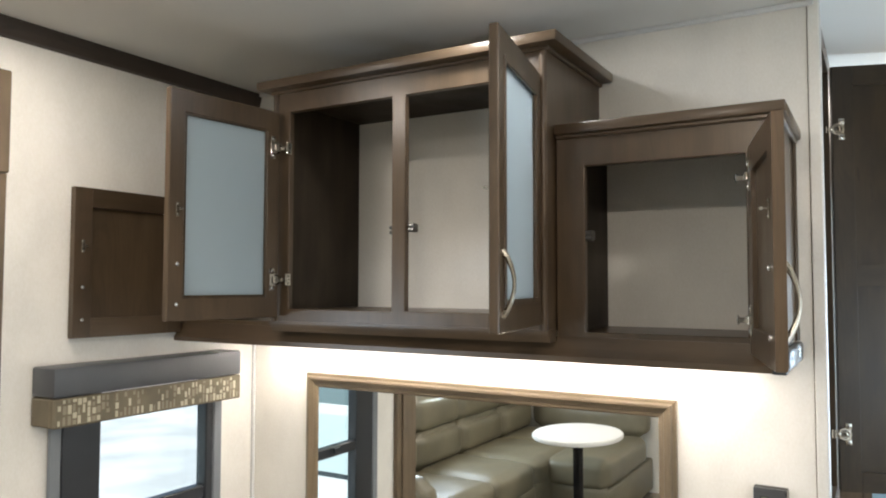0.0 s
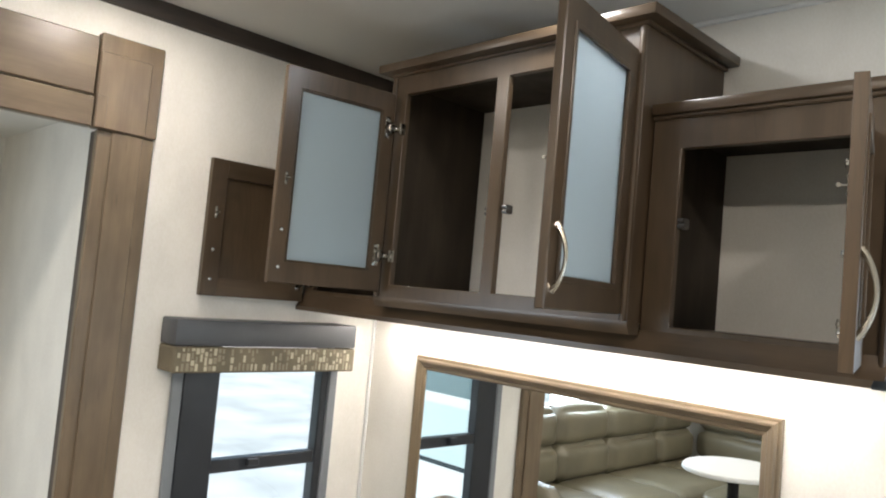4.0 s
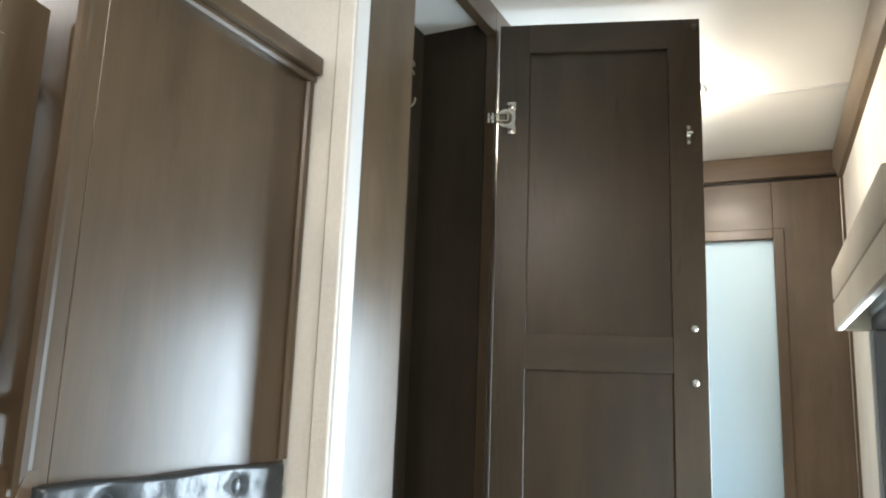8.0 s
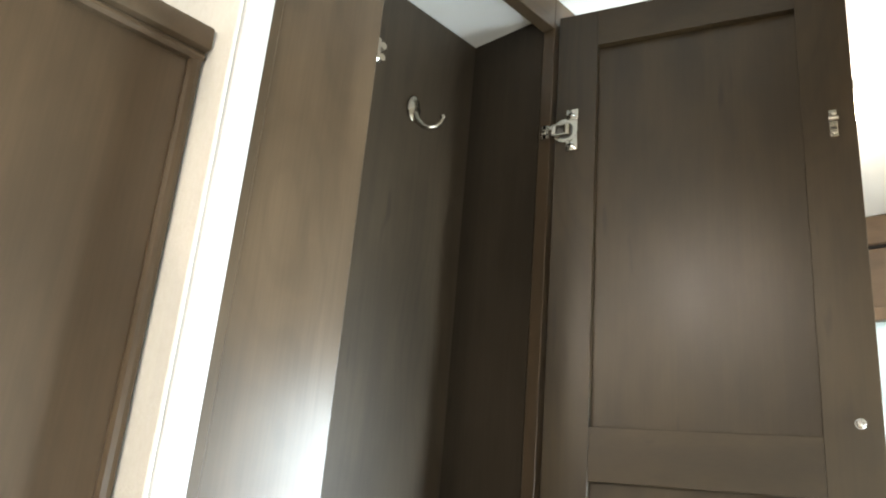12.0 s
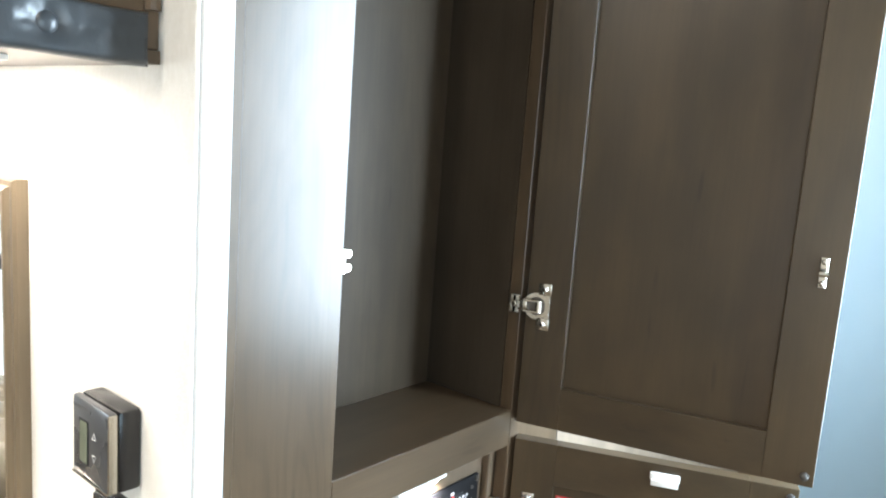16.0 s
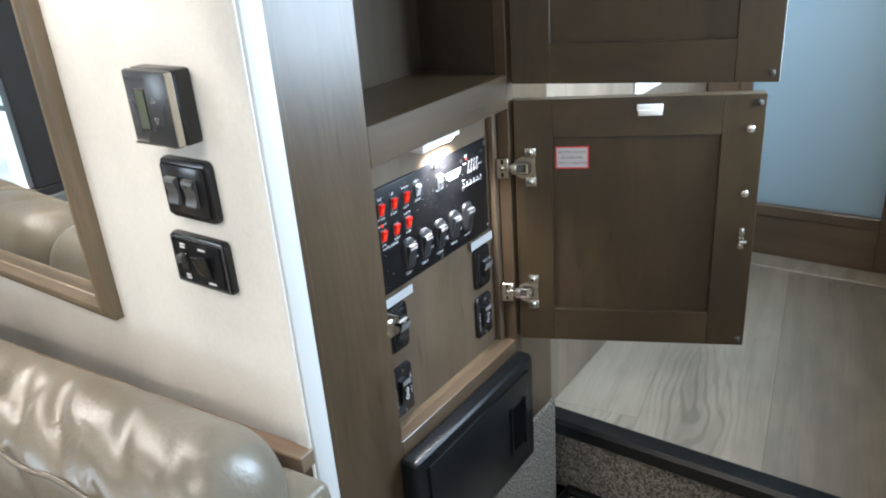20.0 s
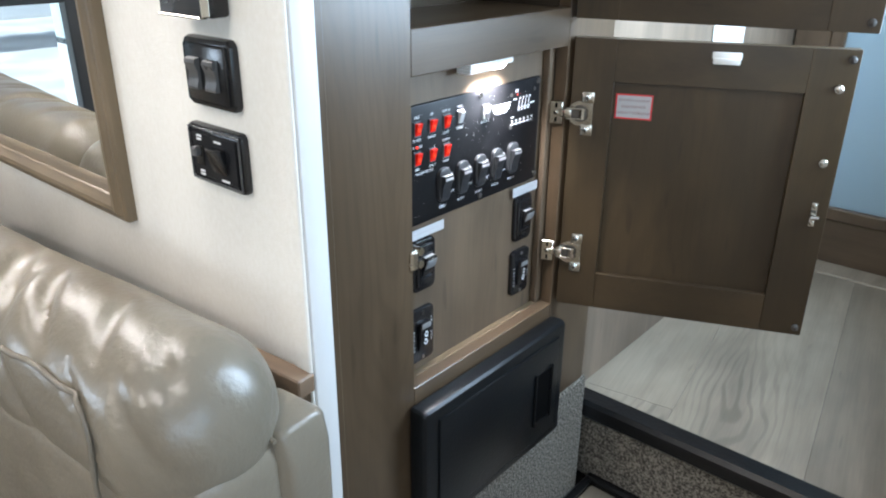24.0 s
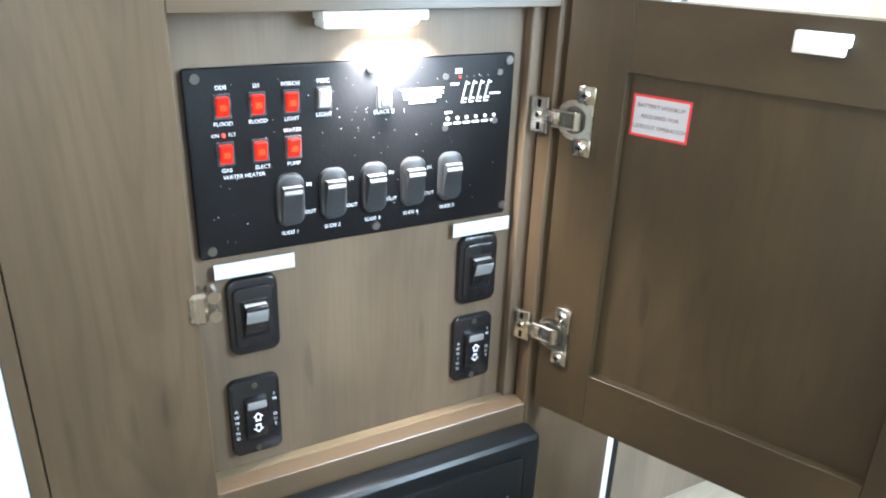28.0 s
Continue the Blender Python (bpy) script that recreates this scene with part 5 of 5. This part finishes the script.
def arrow(u, v, size, up, parent, d):
    s = size
    pts = [(-0.28, -0.5), (0.28, -0.5), (0.28, 0.0), (0.55, 0.0), (0, 0.55), (-0.55, 0.0), (-0.28, 0.0)]
    bm = bmesh.new()
    outer, inner = [[bm.verts.new((PX + d, u + a * s * q, v + (b if up else -b) * s * q)) for a, b in pts] for q in (1.0, 0.60)]
    n = len(pts)
    for k in range(n):
        bm.faces.new((outer[k], outer[(k + 1) % n], inner[(k + 1) % n], inner[k]))
    return part("arrow", bm, ink_white, parent)


def awning_switch(u, v, w, h):
    s = thing("awning_switch", "black awning rocker switch with white arrows", "switch", (PX, u, v - h / 2), "lower panel switches")
    part("bezel", rounded_plate(u - w / 2, u + w / 2, v - h / 2, v + h / 2, 0.0003, 0.0065, 0.007, 0.003, on_panel), black_plastic, s)
    bm = pbox(u - w * 0.22, u + w * 0.22, v - h * 0.27, v + h * 0.27, 0.006, 0.0115, bevel=0.0015, segs=2)
    for q in bm.verts:
        if q.co.x > PX + 0.009:
            q.co.x += 0.0022 * (q.co.z - v) / (h * 0.27)
    part("rocker", bm, black_plastic, s)
    part("rocker_tip", pbox(u - w * 0.19, u + w * 0.19, v + h * 0.16, v + h * 0.265, 0.0105, 0.0142, bevel=0.0016, segs=2), pale_rocker, s, "silver-grey upper edge")
    arrow(u, v + h * 0.050, w * 0.19, True, s, 0.0128)
    arrow(u, v - h * 0.105, w * 0.19, False, s, 0.0120)
    for k, ch in enumerate("AWNING"):
        print_on(ch, 0.0044, u - w * 0.38, v + h * 0.12 - 0.0055 * k, 0.0067, s)
    for k, ch in enumerate("IN"):
        print_on(ch, 0.0044, u + w * 0.37, v + h * 0.26 - 0.0052 * k, 0.0067, s)
    for k, ch in enumerate("OUT"):
        print_on(ch, 0.0044, u + w * 0.37, v - h * 0.02 - 0.0052 * k, 0.0067, s)
    for dv in (-0.42, 0.42):
        part("screw", cyl(bmesh.new(), (PX + 0.0068, u, v + h * dv), (1, 0, 0), 0.0026, 0.0016, 10), dark_metal, s)
    return s


label_strip(0.1785, 0.2425, 0.8475, 0.8600)
label_strip(0.3895, 0.4485, 0.8485, 0.8615)
plain_switch(0.2070, 0.8095, 0.0420, 0.0700)
plain_switch(0.4180, 0.8115, 0.0420, 0.0700)
awning_switch(0.2020, 0.7130, 0.0440, 0.0760)
awning_switch(0.4160, 0.7275, 0.0425, 0.0710)

led = thing("panel_lamp", "small lit white lamp above the control panel", "lamp", (-0.012, 0.31, 1.03))
part("housing", boxed(-0.0290, -0.005, 0.266, 0.350, 1.0410, 1.0488, bevel=0.0015, segs=2), white_plastic, led)
part("switch_end", boxed(-0.0280, -0.006, 0.267, 0.306, 1.0360, 1.0412, bevel=0.0012), white_plastic, led)
part("lens", ball(bmesh.new(), (-0.016, 0.3285, 1.0400), 0.010, (0.9, 1.75, 0.55), 20, 12), led_white, led, "glowing lens")

# sticker inside the lower door
st = thing("warning_sticker", "white warning sticker with a red border on the open door", "sticker", (0.06, 0.49, 0.95))
def on_door(a0, a1, b0, b1, c0, c1):
    return moved(boxed(a0, a1, -c1, -c0, b0, b1), lom)
part("border", on_door(0.0595, 0.1085, 0.2895, 0.3235, -0.0094, -0.0089), ink_red, st)
part("paper", on_door(0.0615, 0.1065, 0.2915, 0.3215, -0.0089, -0.0086), paper, st)
for k, words in enumerate(("BATTERY HOOKUP", "REQUIRED FOR", "SLIDEOUT OPERATION")):
    m = lom @ Matrix.Translation((0.0840, 0.0082, 0.3150 - 0.0085 * k)) @ Matrix.Rotation(radians(90), 4, "X")
    lettering(words, 0.0046, m, ink_dark, st)

# black access cover below
cov = thing("access_cover", "large black plastic access cover with a finger slot", "cover", (0.01, 0.31, 0.44))
bm = boxed(0.0, 0.030, 0.146, 0.473, 0.440, 0.643, bevel=0.009, segs=3)
part("cover", bm, slate_plastic, cov)
part("raised_field", boxed(0.0295, 0.0335, 0.172, 0.450, 0.460, 0.624, bevel=0.003, segs=2), slate_plastic, cov)
# No hollow here: a near-black plate painted as the shaded finger slot.
part("slot", boxed(0.0330, 0.0345, 0.390, 0.428, 0.497, 0.580, bevel=0.0004), slot_shade, cov)
bm = bmesh.new()
box(bm, 0.0335, 0.0370, 0.386, 0.3895, 0.492, 0.585, bevel=0.001)
box(bm, 0.0335, 0.0370, 0.4285, 0.432, 0.492, 0.585, bevel=0.001)
part("slot_rim", bm, slate_plastic, cov)

# ---- thermostat and wall switches (facing -y) ----
th = thing("thermostat", "black wall thermostat with a bright edge and small screen", "thermostat", (-0.11, 0, 1.11))
part("base", boxed(-0.150, -0.076, -0.022, -0.0005, 1.116, 1.192, bevel=0.004, segs=2), black_plastic, th)
part("face", boxed(-0.1495, -0.0765, -0.030, -0.0215, 1.1165, 1.1915, bevel=0.003, segs=2), grey_rocker, th)
part("rim", boxed(-0.0778, -0.0762, -0.0312, -0.0225, 1.1175, 1.1905, bevel=0.001), chrome, th)
part("rim", boxed(-0.1490, -0.0800, -0.0312, -0.0225, 1.1160, 1.1180, bevel=0.0005), chrome, th)
part("screen_recess", boxed(-0.1345, -0.1165, -0.0304, -0.0298, 1.1310, 1.1730, bevel=0.0002), black_panel, th)
part("screen", boxed(-0.1320, -0.1180, -0.0309, -0.0303, 1.1325, 1.1715, bevel=0.0002), lcd, th, "dim green-grey display")
part("print_bar", boxed(-0.146, -0.112, -0.0304, -0.0299, 1.1815, 1.1845), grey_rocker, th)
for z, upw in ((1.163, 1), (1.142, -1)):
    bm = tube(bmesh.new(), [(-0.1080, -0.0305, z - 0.0028 * upw), (-0.1015, -0.0305, z - 0.0028 * upw), (-0.10475, -0.0305, z + 0.0032 * upw), (-0.1080, -0.0305, z - 0.0028 * upw)], 0.00045, 6)
    part("button", bm, silver_rocker, th)
def on_wall(p):
    return (p[0], -p[2], p[1])


s1 = thing("double_switch", "black double rocker light switch", "switch", (-0.11, 0, 1.025), "wall switches")
part("plate", rounded_plate(-0.152, -0.071, 1.027, 1.096, 0.0005, 0.010, 0.009, 0.005, on_wall), black_plastic, s1)
part("raised_field", boxed(-0.146, -0.077, -0.0125, -0.0095, 1.033, 1.090, bevel=0.003, segs=2), black_plastic, s1)
for x in (-0.1285, -0.0985):
    bm = profile_bar(bmesh.new(), [(-0.0105, -0.0165), (-0.0170, -0.0160), (-0.0175, -0.0140), (-0.0155, -0.007), (-0.0158, 0.001), (-0.0178, 0.006), (-0.0188, 0.0095), (-0.0180, 0.0125), (-0.0145, 0.0140), (-0.0105, 0.0140)],
                     (x - 0.0088, 0, 1.0625), (x + 0.0088, 0, 1.0625), (0, 1, 0), (0, 0, 1))
    part("rocker", bm, worn_rocker, s1, "worn grey paddle")
s2 = thing("fan_switch", "black wall plate with a toggle and a rocker switch", "switch", (-0.115, 0, 0.943), "wall switches")
part("plate", rounded_plate(-0.164, -0.069, 0.944, 1.007, 0.0005, 0.009, 0.007, 0.004, on_wall), black_plastic, s2)
bm = bmesh.new()
for x0, x1, z0, z1 in ((-0.161, -0.072, 1.0015, 1.004), (-0.161, -0.072, 0.947, 0.9495), (-0.161, -0.1585, 0.9495, 1.0015), (-0.0745, -0.072, 0.9495, 1.0015)):
    box(bm, x0, x1, -0.0105, -0.0085, z0, z1, bevel=0.0008)
part("rim", bm, grey_rocker, s2, "raised grey rim")
part("inset", boxed(-0.156, -0.077, -0.0105, -0.0085, 0.951, 1.000, bevel=0.002), black_panel, s2)
part("toggle_well", boxed(-0.147, -0.134, -0.0125, -0.010, 0.964, 0.986, bevel=0.001), black_plastic, s2)
part("toggle", boxed(-0.1455, -0.1365, -0.020, -0.011, 0.975, 0.985, bevel=0.002), worn_rocker, s2)
bm = boxed(-0.119, -0.095, -0.0165, -0.010, 0.961, 0.988, bevel=0.002, segs=2)
for q in bm.verts:
    if q.co.y < -0.012:
        q.co.y -= 0.004 * (q.co.z - 0.9745) / 0.0135
part("rocker", bm, black_plastic, s2)
for x0, x1, z in ((-0.145, -0.136, 0.9955), (-0.145, -0.137, 0.9920), (-0.114, -0.102, 0.9935), (-0.144, -0.136, 0.9580), (-0.144, -0.136, 0.9545), (-0.106, -0.093, 0.9545)):
    part("print_bar", boxed(x0, x1, -0.0109, -0.0104, z - 0.0011, z + 0.0011), ink_white, s2)

# ---- sofa under the mirror ----
ledge = thing("wood_ledge", "tan wood ledge along the wall behind the sofa", "ledge", (-0.85, -0.02, 0.76))
part("board", boxed(LX + 0.013, 0.008, -0.024, -0.001, 0.745, 0.767, bevel=0.0015), wood_ledge, ledge)
part("apron", boxed(LX + 0.013, 0.004, -0.022, -0.004, 0.10, 0.7445, bevel=0.001), wood_v, ledge)
sofa = thing("leather_sofa", "tan leather sofa with a pillow-top back under the mirror", "sofa", (-0.8, -0.45, 0))
part("base", boxed(-1.64, -0.03, -0.80, -0.12, 0.04, 0.30, bevel=0.02, segs=2), leather, sofa)
for x0, x1 in ((-1.58, -0.83), (-0.82, -0.05)):
    part("seat_cushion", moved(cushion(x1 - x0, 0.58, 0.20, 0.03, wrinkle=0.003), Matrix.Translation((x0, -0.86, 0.29))), leather, sofa)
for x0, x1 in ((-1.66, -0.80), (-0.79, 0.054)):
    w, d, h, ends = x1 - x0, 0.165, 0.180, 0.085
    body = cushion(w - 0.006, 0.150, 0.44, 0.012, 44, 0.36, 0.0022, x0)
    back = part("back_cushion", moved(body, Matrix.Translation((x0 + 0.001, -0.205, 0.345))), leather, sofa)
    place = Matrix.Translation((x0, -0.214, 0.682))
    part("pillow_top", moved(bolster(w, d, h, 3, ends, 20, 0.0085, 300, 56, 2.25, (0.007, 0.019), (1.0, 2.2)), place), leather, back)
    pts = [bolster_point(w, d, h, ends, 0.04 + (w - 0.165) * k / 24, 2.62 + 0.03 * math.sin(k * 1.7), 0.0006, 2.25) for k in range(25)]
    last = place @ pts[-1]
    pts = [place @ p for p in pts]
    pts += [Vector((last.x + 0.026 * math.sin(k / 8 * 1.57), last.y - 0.004 - 0.008 * k / 8, last.z - 0.05 * (k / 8) ** 1.6)) for k in range(1, 9)]
    pts += [Vector((pts[-1].x, -0.2185, pts[-1].z - 0.03 * k)) for k in range(1, 9)]
    part("piping", tube(bmesh.new(), pts, 0.0030, 8), piping_mat, back)
    part("end_seam", tube(bmesh.new(), [(x1 - 0.010 + 0.008 * math.sin(k / 10 * 3.14), -0.212 + 0.150 * k / 10, 0.712 + 0.004 * math.sin(k)) for k in range(11)], 0.0022, 6), piping_mat, back)
for x0 in (-1.735, -0.014):
    arm = part("arm", moved(cushion(0.078, 0.068, 0.72, 0.004, 20, 0.22, 0.0012), Matrix.Translation((x0, -0.100, 0.045))), leather, sofa)
    part("piping", tube(bmesh.new(), [(x0 + 0.012 + 0.056 * k / 8, -0.0985, 0.7605 + 0.002 * math.sin(k * 0.4)) for k in range(9)], 0.0026, 8), piping_mat, arm)
    part("arm_front", moved(cushion(0.100, 0.68, 0.30, 0.012, 14, 0.34, 0.002), Matrix.Translation((x0 - 0.02, -0.86, 0.28))), leather, arm)

# the sofa and the ledge at its back stand slightly askew to the wall
askew = Matrix.Rotation(radians(4.8), 4, "Z")
for ob in (ledge, sofa):
    ob.matrix_basis = askew @ PLACED[ob]

# ---- sofa and table in the slide-out, seen in the mirror ----
sf = thing("corner_sofa", "olive-tan leather corner sofa in the slide-out", "sofa", (-2.2, -2.8, 0))
part("base", boxed(-2.62, -1.93, -4.16, -1.42, 0.04, 0.29, bevel=0.02, segs=2), leather_far, sf)
part("base", boxed(-1.925, -1.47, -4.16, -2.98, 0.04, 0.29, bevel=0.02, segs=2), leather_far, sf)
SEAMS = (-1.60, -2.18, -2.75, -3.40, -3.96)
for k, (y1, y0) in enumerate(zip(SEAMS, SEAMS[1:])):
    d = y1 - y0
    part("seat_cushion", moved(cushion(0.60, d - 0.006, 0.19, 0.018, 14, 0.26, 0.003, y0), Matrix.Translation((-2.48, y0 + 0.003, 0.29))), leather_far, sf)
    part("footrest", moved(cushion(0.09, d - 0.010, 0.24, 0.012, 12, 0.30, 0.003, y0 + 5), Matrix.Translation((-1.955, y0 + 0.005, 0.10))), leather_far, sf)
    part("lumbar_cushion", moved(cushion(0.19, d - 0.004, 0.235, 0.030, 16, 0.36, 0.004, y0), Matrix.Translation((-2.615, y0 + 0.002, 0.465))), leather_far, sf)
    part("head_cushion", moved(cushion(0.19, d - 0.004, 0.235, 0.034, 16, 0.36, 0.005, y0 + 2), Matrix.Translation((-2.640, y0 + 0.002, 0.690))), leather_far, sf)
for z0, seed in ((0.465, 5), (0.690, 6)):
    part("return_cushion", moved(cushion(0.92, 0.18, 0.235, 0.03, 16, 0.36, 0.004, seed), Matrix.Translation((-2.42, -4.16, z0))), leather_far, sf)
part("seat_cushion", moved(cushion(0.42, 1.04, 0.19, 0.018, 16, 0.26, 0.003, 8), Matrix.Translation((-1.89, -3.99, 0.29))), leather_far, sf)
part("footrest", moved(cushion(0.40, 0.09, 0.24, 0.012, 12, 0.30, 0.003, 9), Matrix.Translation((-1.88, -3.045, 0.08))), leather_far, sf)
part("arm", moved(cushion(0.62, 0.19, 0.36, 0.03, 16, 0.42, 0.005), Matrix.Translation((-2.56, -1.60, 0.26))), leather_far, sf)
tb = thing("pedestal_table", "oval white table on a black pedestal before the sofa", "table", (-1.55, -2.66, 0))
bm = cyl(bmesh.new(), (0, 0, 0), (0, 0, 1), 0.30, 0.026, 40)
bmesh.ops.bevel(bm, geom=[e for e in bm.edges if len(e.link_faces) == 2 and e.calc_face_angle() > 1], offset=0.006, segments=2, affect="EDGES")
part("tabletop", moved(bm, Matrix.Translation((-1.55, -2.66, 0.715)) @ Matrix.Diagonal((0.92, 1.15, 1, 1))), table_white, tb)
part("pedestal", cyl(bmesh.new(), (-1.55, -2.66, 0.36), (0, 0, 1), 0.032, 0.68, 20), black_plastic, tb)
part("foot", cyl(bmesh.new(), (-1.55, -2.66, 0.015), (0, 0, 1), 0.17, 0.03, 28, 0.14), black_plastic, tb)

# ---- hall door ----
hd = thing("door_1", "walnut hall door with a tall frosted glass light", "door", (0.28, DOOR_Y, HALL), kind="structure")
GX0, GX1, GZ0, GZ1 = 0.07, 0.412, 0.536, 2.078
bm = bmesh.new()
box(bm, -0.045, GX0, DOOR_Y, DOOR_Y + 0.035, HALL + 0.004, 2.250, bevel=0.002)
box(bm, GX1, 0.590, DOOR_Y, DOOR_Y + 0.035, HALL + 0.004, 2.250, bevel=0.002)
part("stile", bm, door_wood, hd)
part("top_rail", boxed(GX0, GX1, DOOR_Y, DOOR_Y + 0.035, GZ1, 2.250, bevel=0.0015), door_wood_x, hd)
part("bottom_rail", boxed(GX0, GX1, DOOR_Y, DOOR_Y + 0.035, HALL + 0.004, GZ0, bevel=0.0015), door_wood_x, hd)
part("glass_panel", boxed(GX0, GX1, DOOR_Y + 0.014, DOOR_Y + 0.020, GZ0, GZ1), frosted_door, hd, "pale blue frosted glass")
bm = bmesh.new()
for a in ((GX0 - 0.030, GX0, GZ0 - 0.03, GZ1 + 0.03), (GX1, GX1 + 0.030, GZ0 - 0.03, GZ1 + 0.03), (GX0, GX1, GZ0 - 0.03, GZ0), (GX0, GX1, GZ1, GZ1 + 0.03)):
    box(bm, a[0], a[1], DOOR_Y - 0.006, DOOR_Y + 0.001, a[2], a[3], bevel=0.002)
part("glazing_moulding", bm, door_wood, hd)
structure("trim_door_header", boxed(-0.05, RX - 0.001, DOOR_Y - 0.016, DOOR_Y + 0.02, 2.256, CEIL + 0.011, bevel=0.003), door_wood_x, "walnut header over the hall door", "trim")
structure("trim_door_track", boxed(-0.05, RX - 0.001, DOOR_Y - 0.004, DOOR_Y + 0.03, 2.2505, 2.256), rubber, "dark door track", "trim")
structure("trim_door_jamb", boxed(0.592, RX - 0.001, DOOR_Y - 0.012, DOOR_Y + 0.03, HALL, 2.250, bevel=0.003), door_wood, "walnut door jamb", "trim")
structure("threshold", boxed(-0.05, RX, DOOR_Y - 0.075, DOOR_Y + 0.05, HALL - 0.010, HALL + 0.004, bevel=0.003), plank_wood, "plank-coloured door threshold", "threshold")
pl = thing("wall_plate", "white blank plate on the hall panelling", "wall plate", (-0.05, 1.15, 0.95))
part("plate", boxed(-0.050, -0.042, 1.08, 1.24, 0.93, 1.02, bevel=0.003), white_plastic, pl)

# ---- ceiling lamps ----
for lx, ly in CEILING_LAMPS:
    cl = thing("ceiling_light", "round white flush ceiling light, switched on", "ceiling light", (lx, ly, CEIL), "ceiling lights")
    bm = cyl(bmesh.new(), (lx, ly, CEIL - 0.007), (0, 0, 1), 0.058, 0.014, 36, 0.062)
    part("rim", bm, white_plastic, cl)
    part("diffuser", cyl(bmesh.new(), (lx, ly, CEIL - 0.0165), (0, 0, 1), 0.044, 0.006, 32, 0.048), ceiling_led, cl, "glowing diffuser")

# ---- outside: a parked trailer across the lot ----
tr = thing("parked_trailer", "white travel trailer parked across the lot", "trailer", (-17.2, -1.5, -1.2))
part("body", boxed(-18.4, -16.0, -9.5, 3.5, -0.6, 2.1, bevel=0.12, segs=3), trailer_white, tr)
for y0, y1 in ((-5.6, -4.4), (-3.2, -1.8), (-0.4, 1.2)):
    part("window", boxed(-16.01, -15.985, y0, y1, 0.7, 1.45, bevel=0.01), trailer_dark, tr)
for y in (-2.1, -1.2):
    wl = part("wheel", cyl(bmesh.new(), (-16.05, y, -0.83), (1, 0, 0), 0.36, 0.22, 28), black_plastic, tr)
    part("rim", cyl(bmesh.new(), (-15.935, y, -0.83), (1, 0, 0), 0.2, 0.02, 20), chrome, wl)

# ---- floor planks, laid along y ----
def plank_mesh(w, l):
    me = bpy.data.meshes.new("plank")
    bm = boxed(0, w - 0.0005, 0, l - 0.0005, -0.010, 0, bevel=0.0005)
    bm.to_mesh(me)
    bm.free()
    me.materials.append(plank_wood)
    return me


PLANKS = {}
def planks(parent, x0, x1, y0, y1, z, w, seed, length):
    rnd = random.Random(seed)
    x = x0
    while x < x1 - 0.01:
        ww = min(w, x1 - x)
        y = y0 - rnd.uniform(0.0, length * 0.8)
        while y < y1 - 0.01:
            a, b = max(y, y0), min(y + length, y1)
            if b - a > 0.03:
                key = (round(ww, 3), round(b - a, 2))
                if key not in PLANKS:
                    PLANKS[key] = plank_mesh(key[0], b - a)
                ob = new("plank", PLANKS[key])
                ob.parent = parent
                ob.matrix_basis = Matrix.Translation((x, a, z))
            y += length
        x += w


def clipped(poly, axis, at, keep):
    """The part of a convex outline on one side of an axis-aligned line."""
    out = []
    for p, q in zip(poly, poly[1:] + poly[:1]):
        dp, dq = keep * (p[axis] - at), keep * (q[axis] - at)
        if dp >= 0:
            out.append(p)
        if dp * dq < 0:
            out.append(p.lerp(q, dp / (dp - dq)))
    return out


def skew_planks(parent, x0, x1, y0, y1, z, w, origin, turn, joints):
    """Planks laid askew across a rectangle and cut to its edges. joints: row -> end joints along the row."""
    m = pose(*origin, z, 0, 0, turn)
    for row in range(-4, 5):
        ends = [-1.0] + joints.get(row, []) + [2.0]
        for a, b in zip(ends, ends[1:]):
            poly = [(m @ Vector((u, v, 0))).to_2d() for u, v in ((row * w, a), ((row + 1) * w - 0.0006, a), ((row + 1) * w - 0.0006, b - 0.0006), (row * w, b - 0.0006))]
            for axis, at, keep in ((0, x0, 1), (0, x1, -1), (1, y0, 1), (1, y1, -1)):
                poly = clipped(poly, axis, at, keep)
            if len(poly) < 3:
                continue
            bm = bmesh.new()
            top = bm.faces.new([bm.verts.new(m.inverted() @ Vector((*p, z))) for p in poly])
            low = bmesh.ops.extrude_face_region(bm, geom=[top])
            bmesh.ops.translate(bm, vec=(0, 0, -0.010), verts=[v for v in low["geom"] if isinstance(v, bmesh.types.BMVert)])
            bmesh.ops.recalc_face_normals(bm, faces=bm.faces)
            ob = link("plank", bm, plank_wood, False)
            ob.parent = parent
            ob.matrix_basis = m


skew_planks(bpy.data.objects["floor_hall"], -0.05, RX, 0.675, DOOR_Y - 0.076, HALL, 0.232, (0.365, 0.66), 9, {-1: [0.535], -2: [0.10], 0: [1.4], 1: [0.3]})
planks(bpy.data.objects["floor_step"], 0.02, RX, 0.30, 0.630, TREAD, 0.232, 8, 0.92)
planks(bpy.data.objects["floor"], -2.65, -1.735, REAR, -1.0, 0.0, 0.183, 11, 1.22)
planks(bpy.data.objects["floor"], -1.735, 1.45, REAR, 0.0, 0.0, 0.183, 12, 1.22)
planks(bpy.data.objects["floor"], 0.0, RX, 0.0, 0.27, 0.0, 0.183, 13, 1.22)
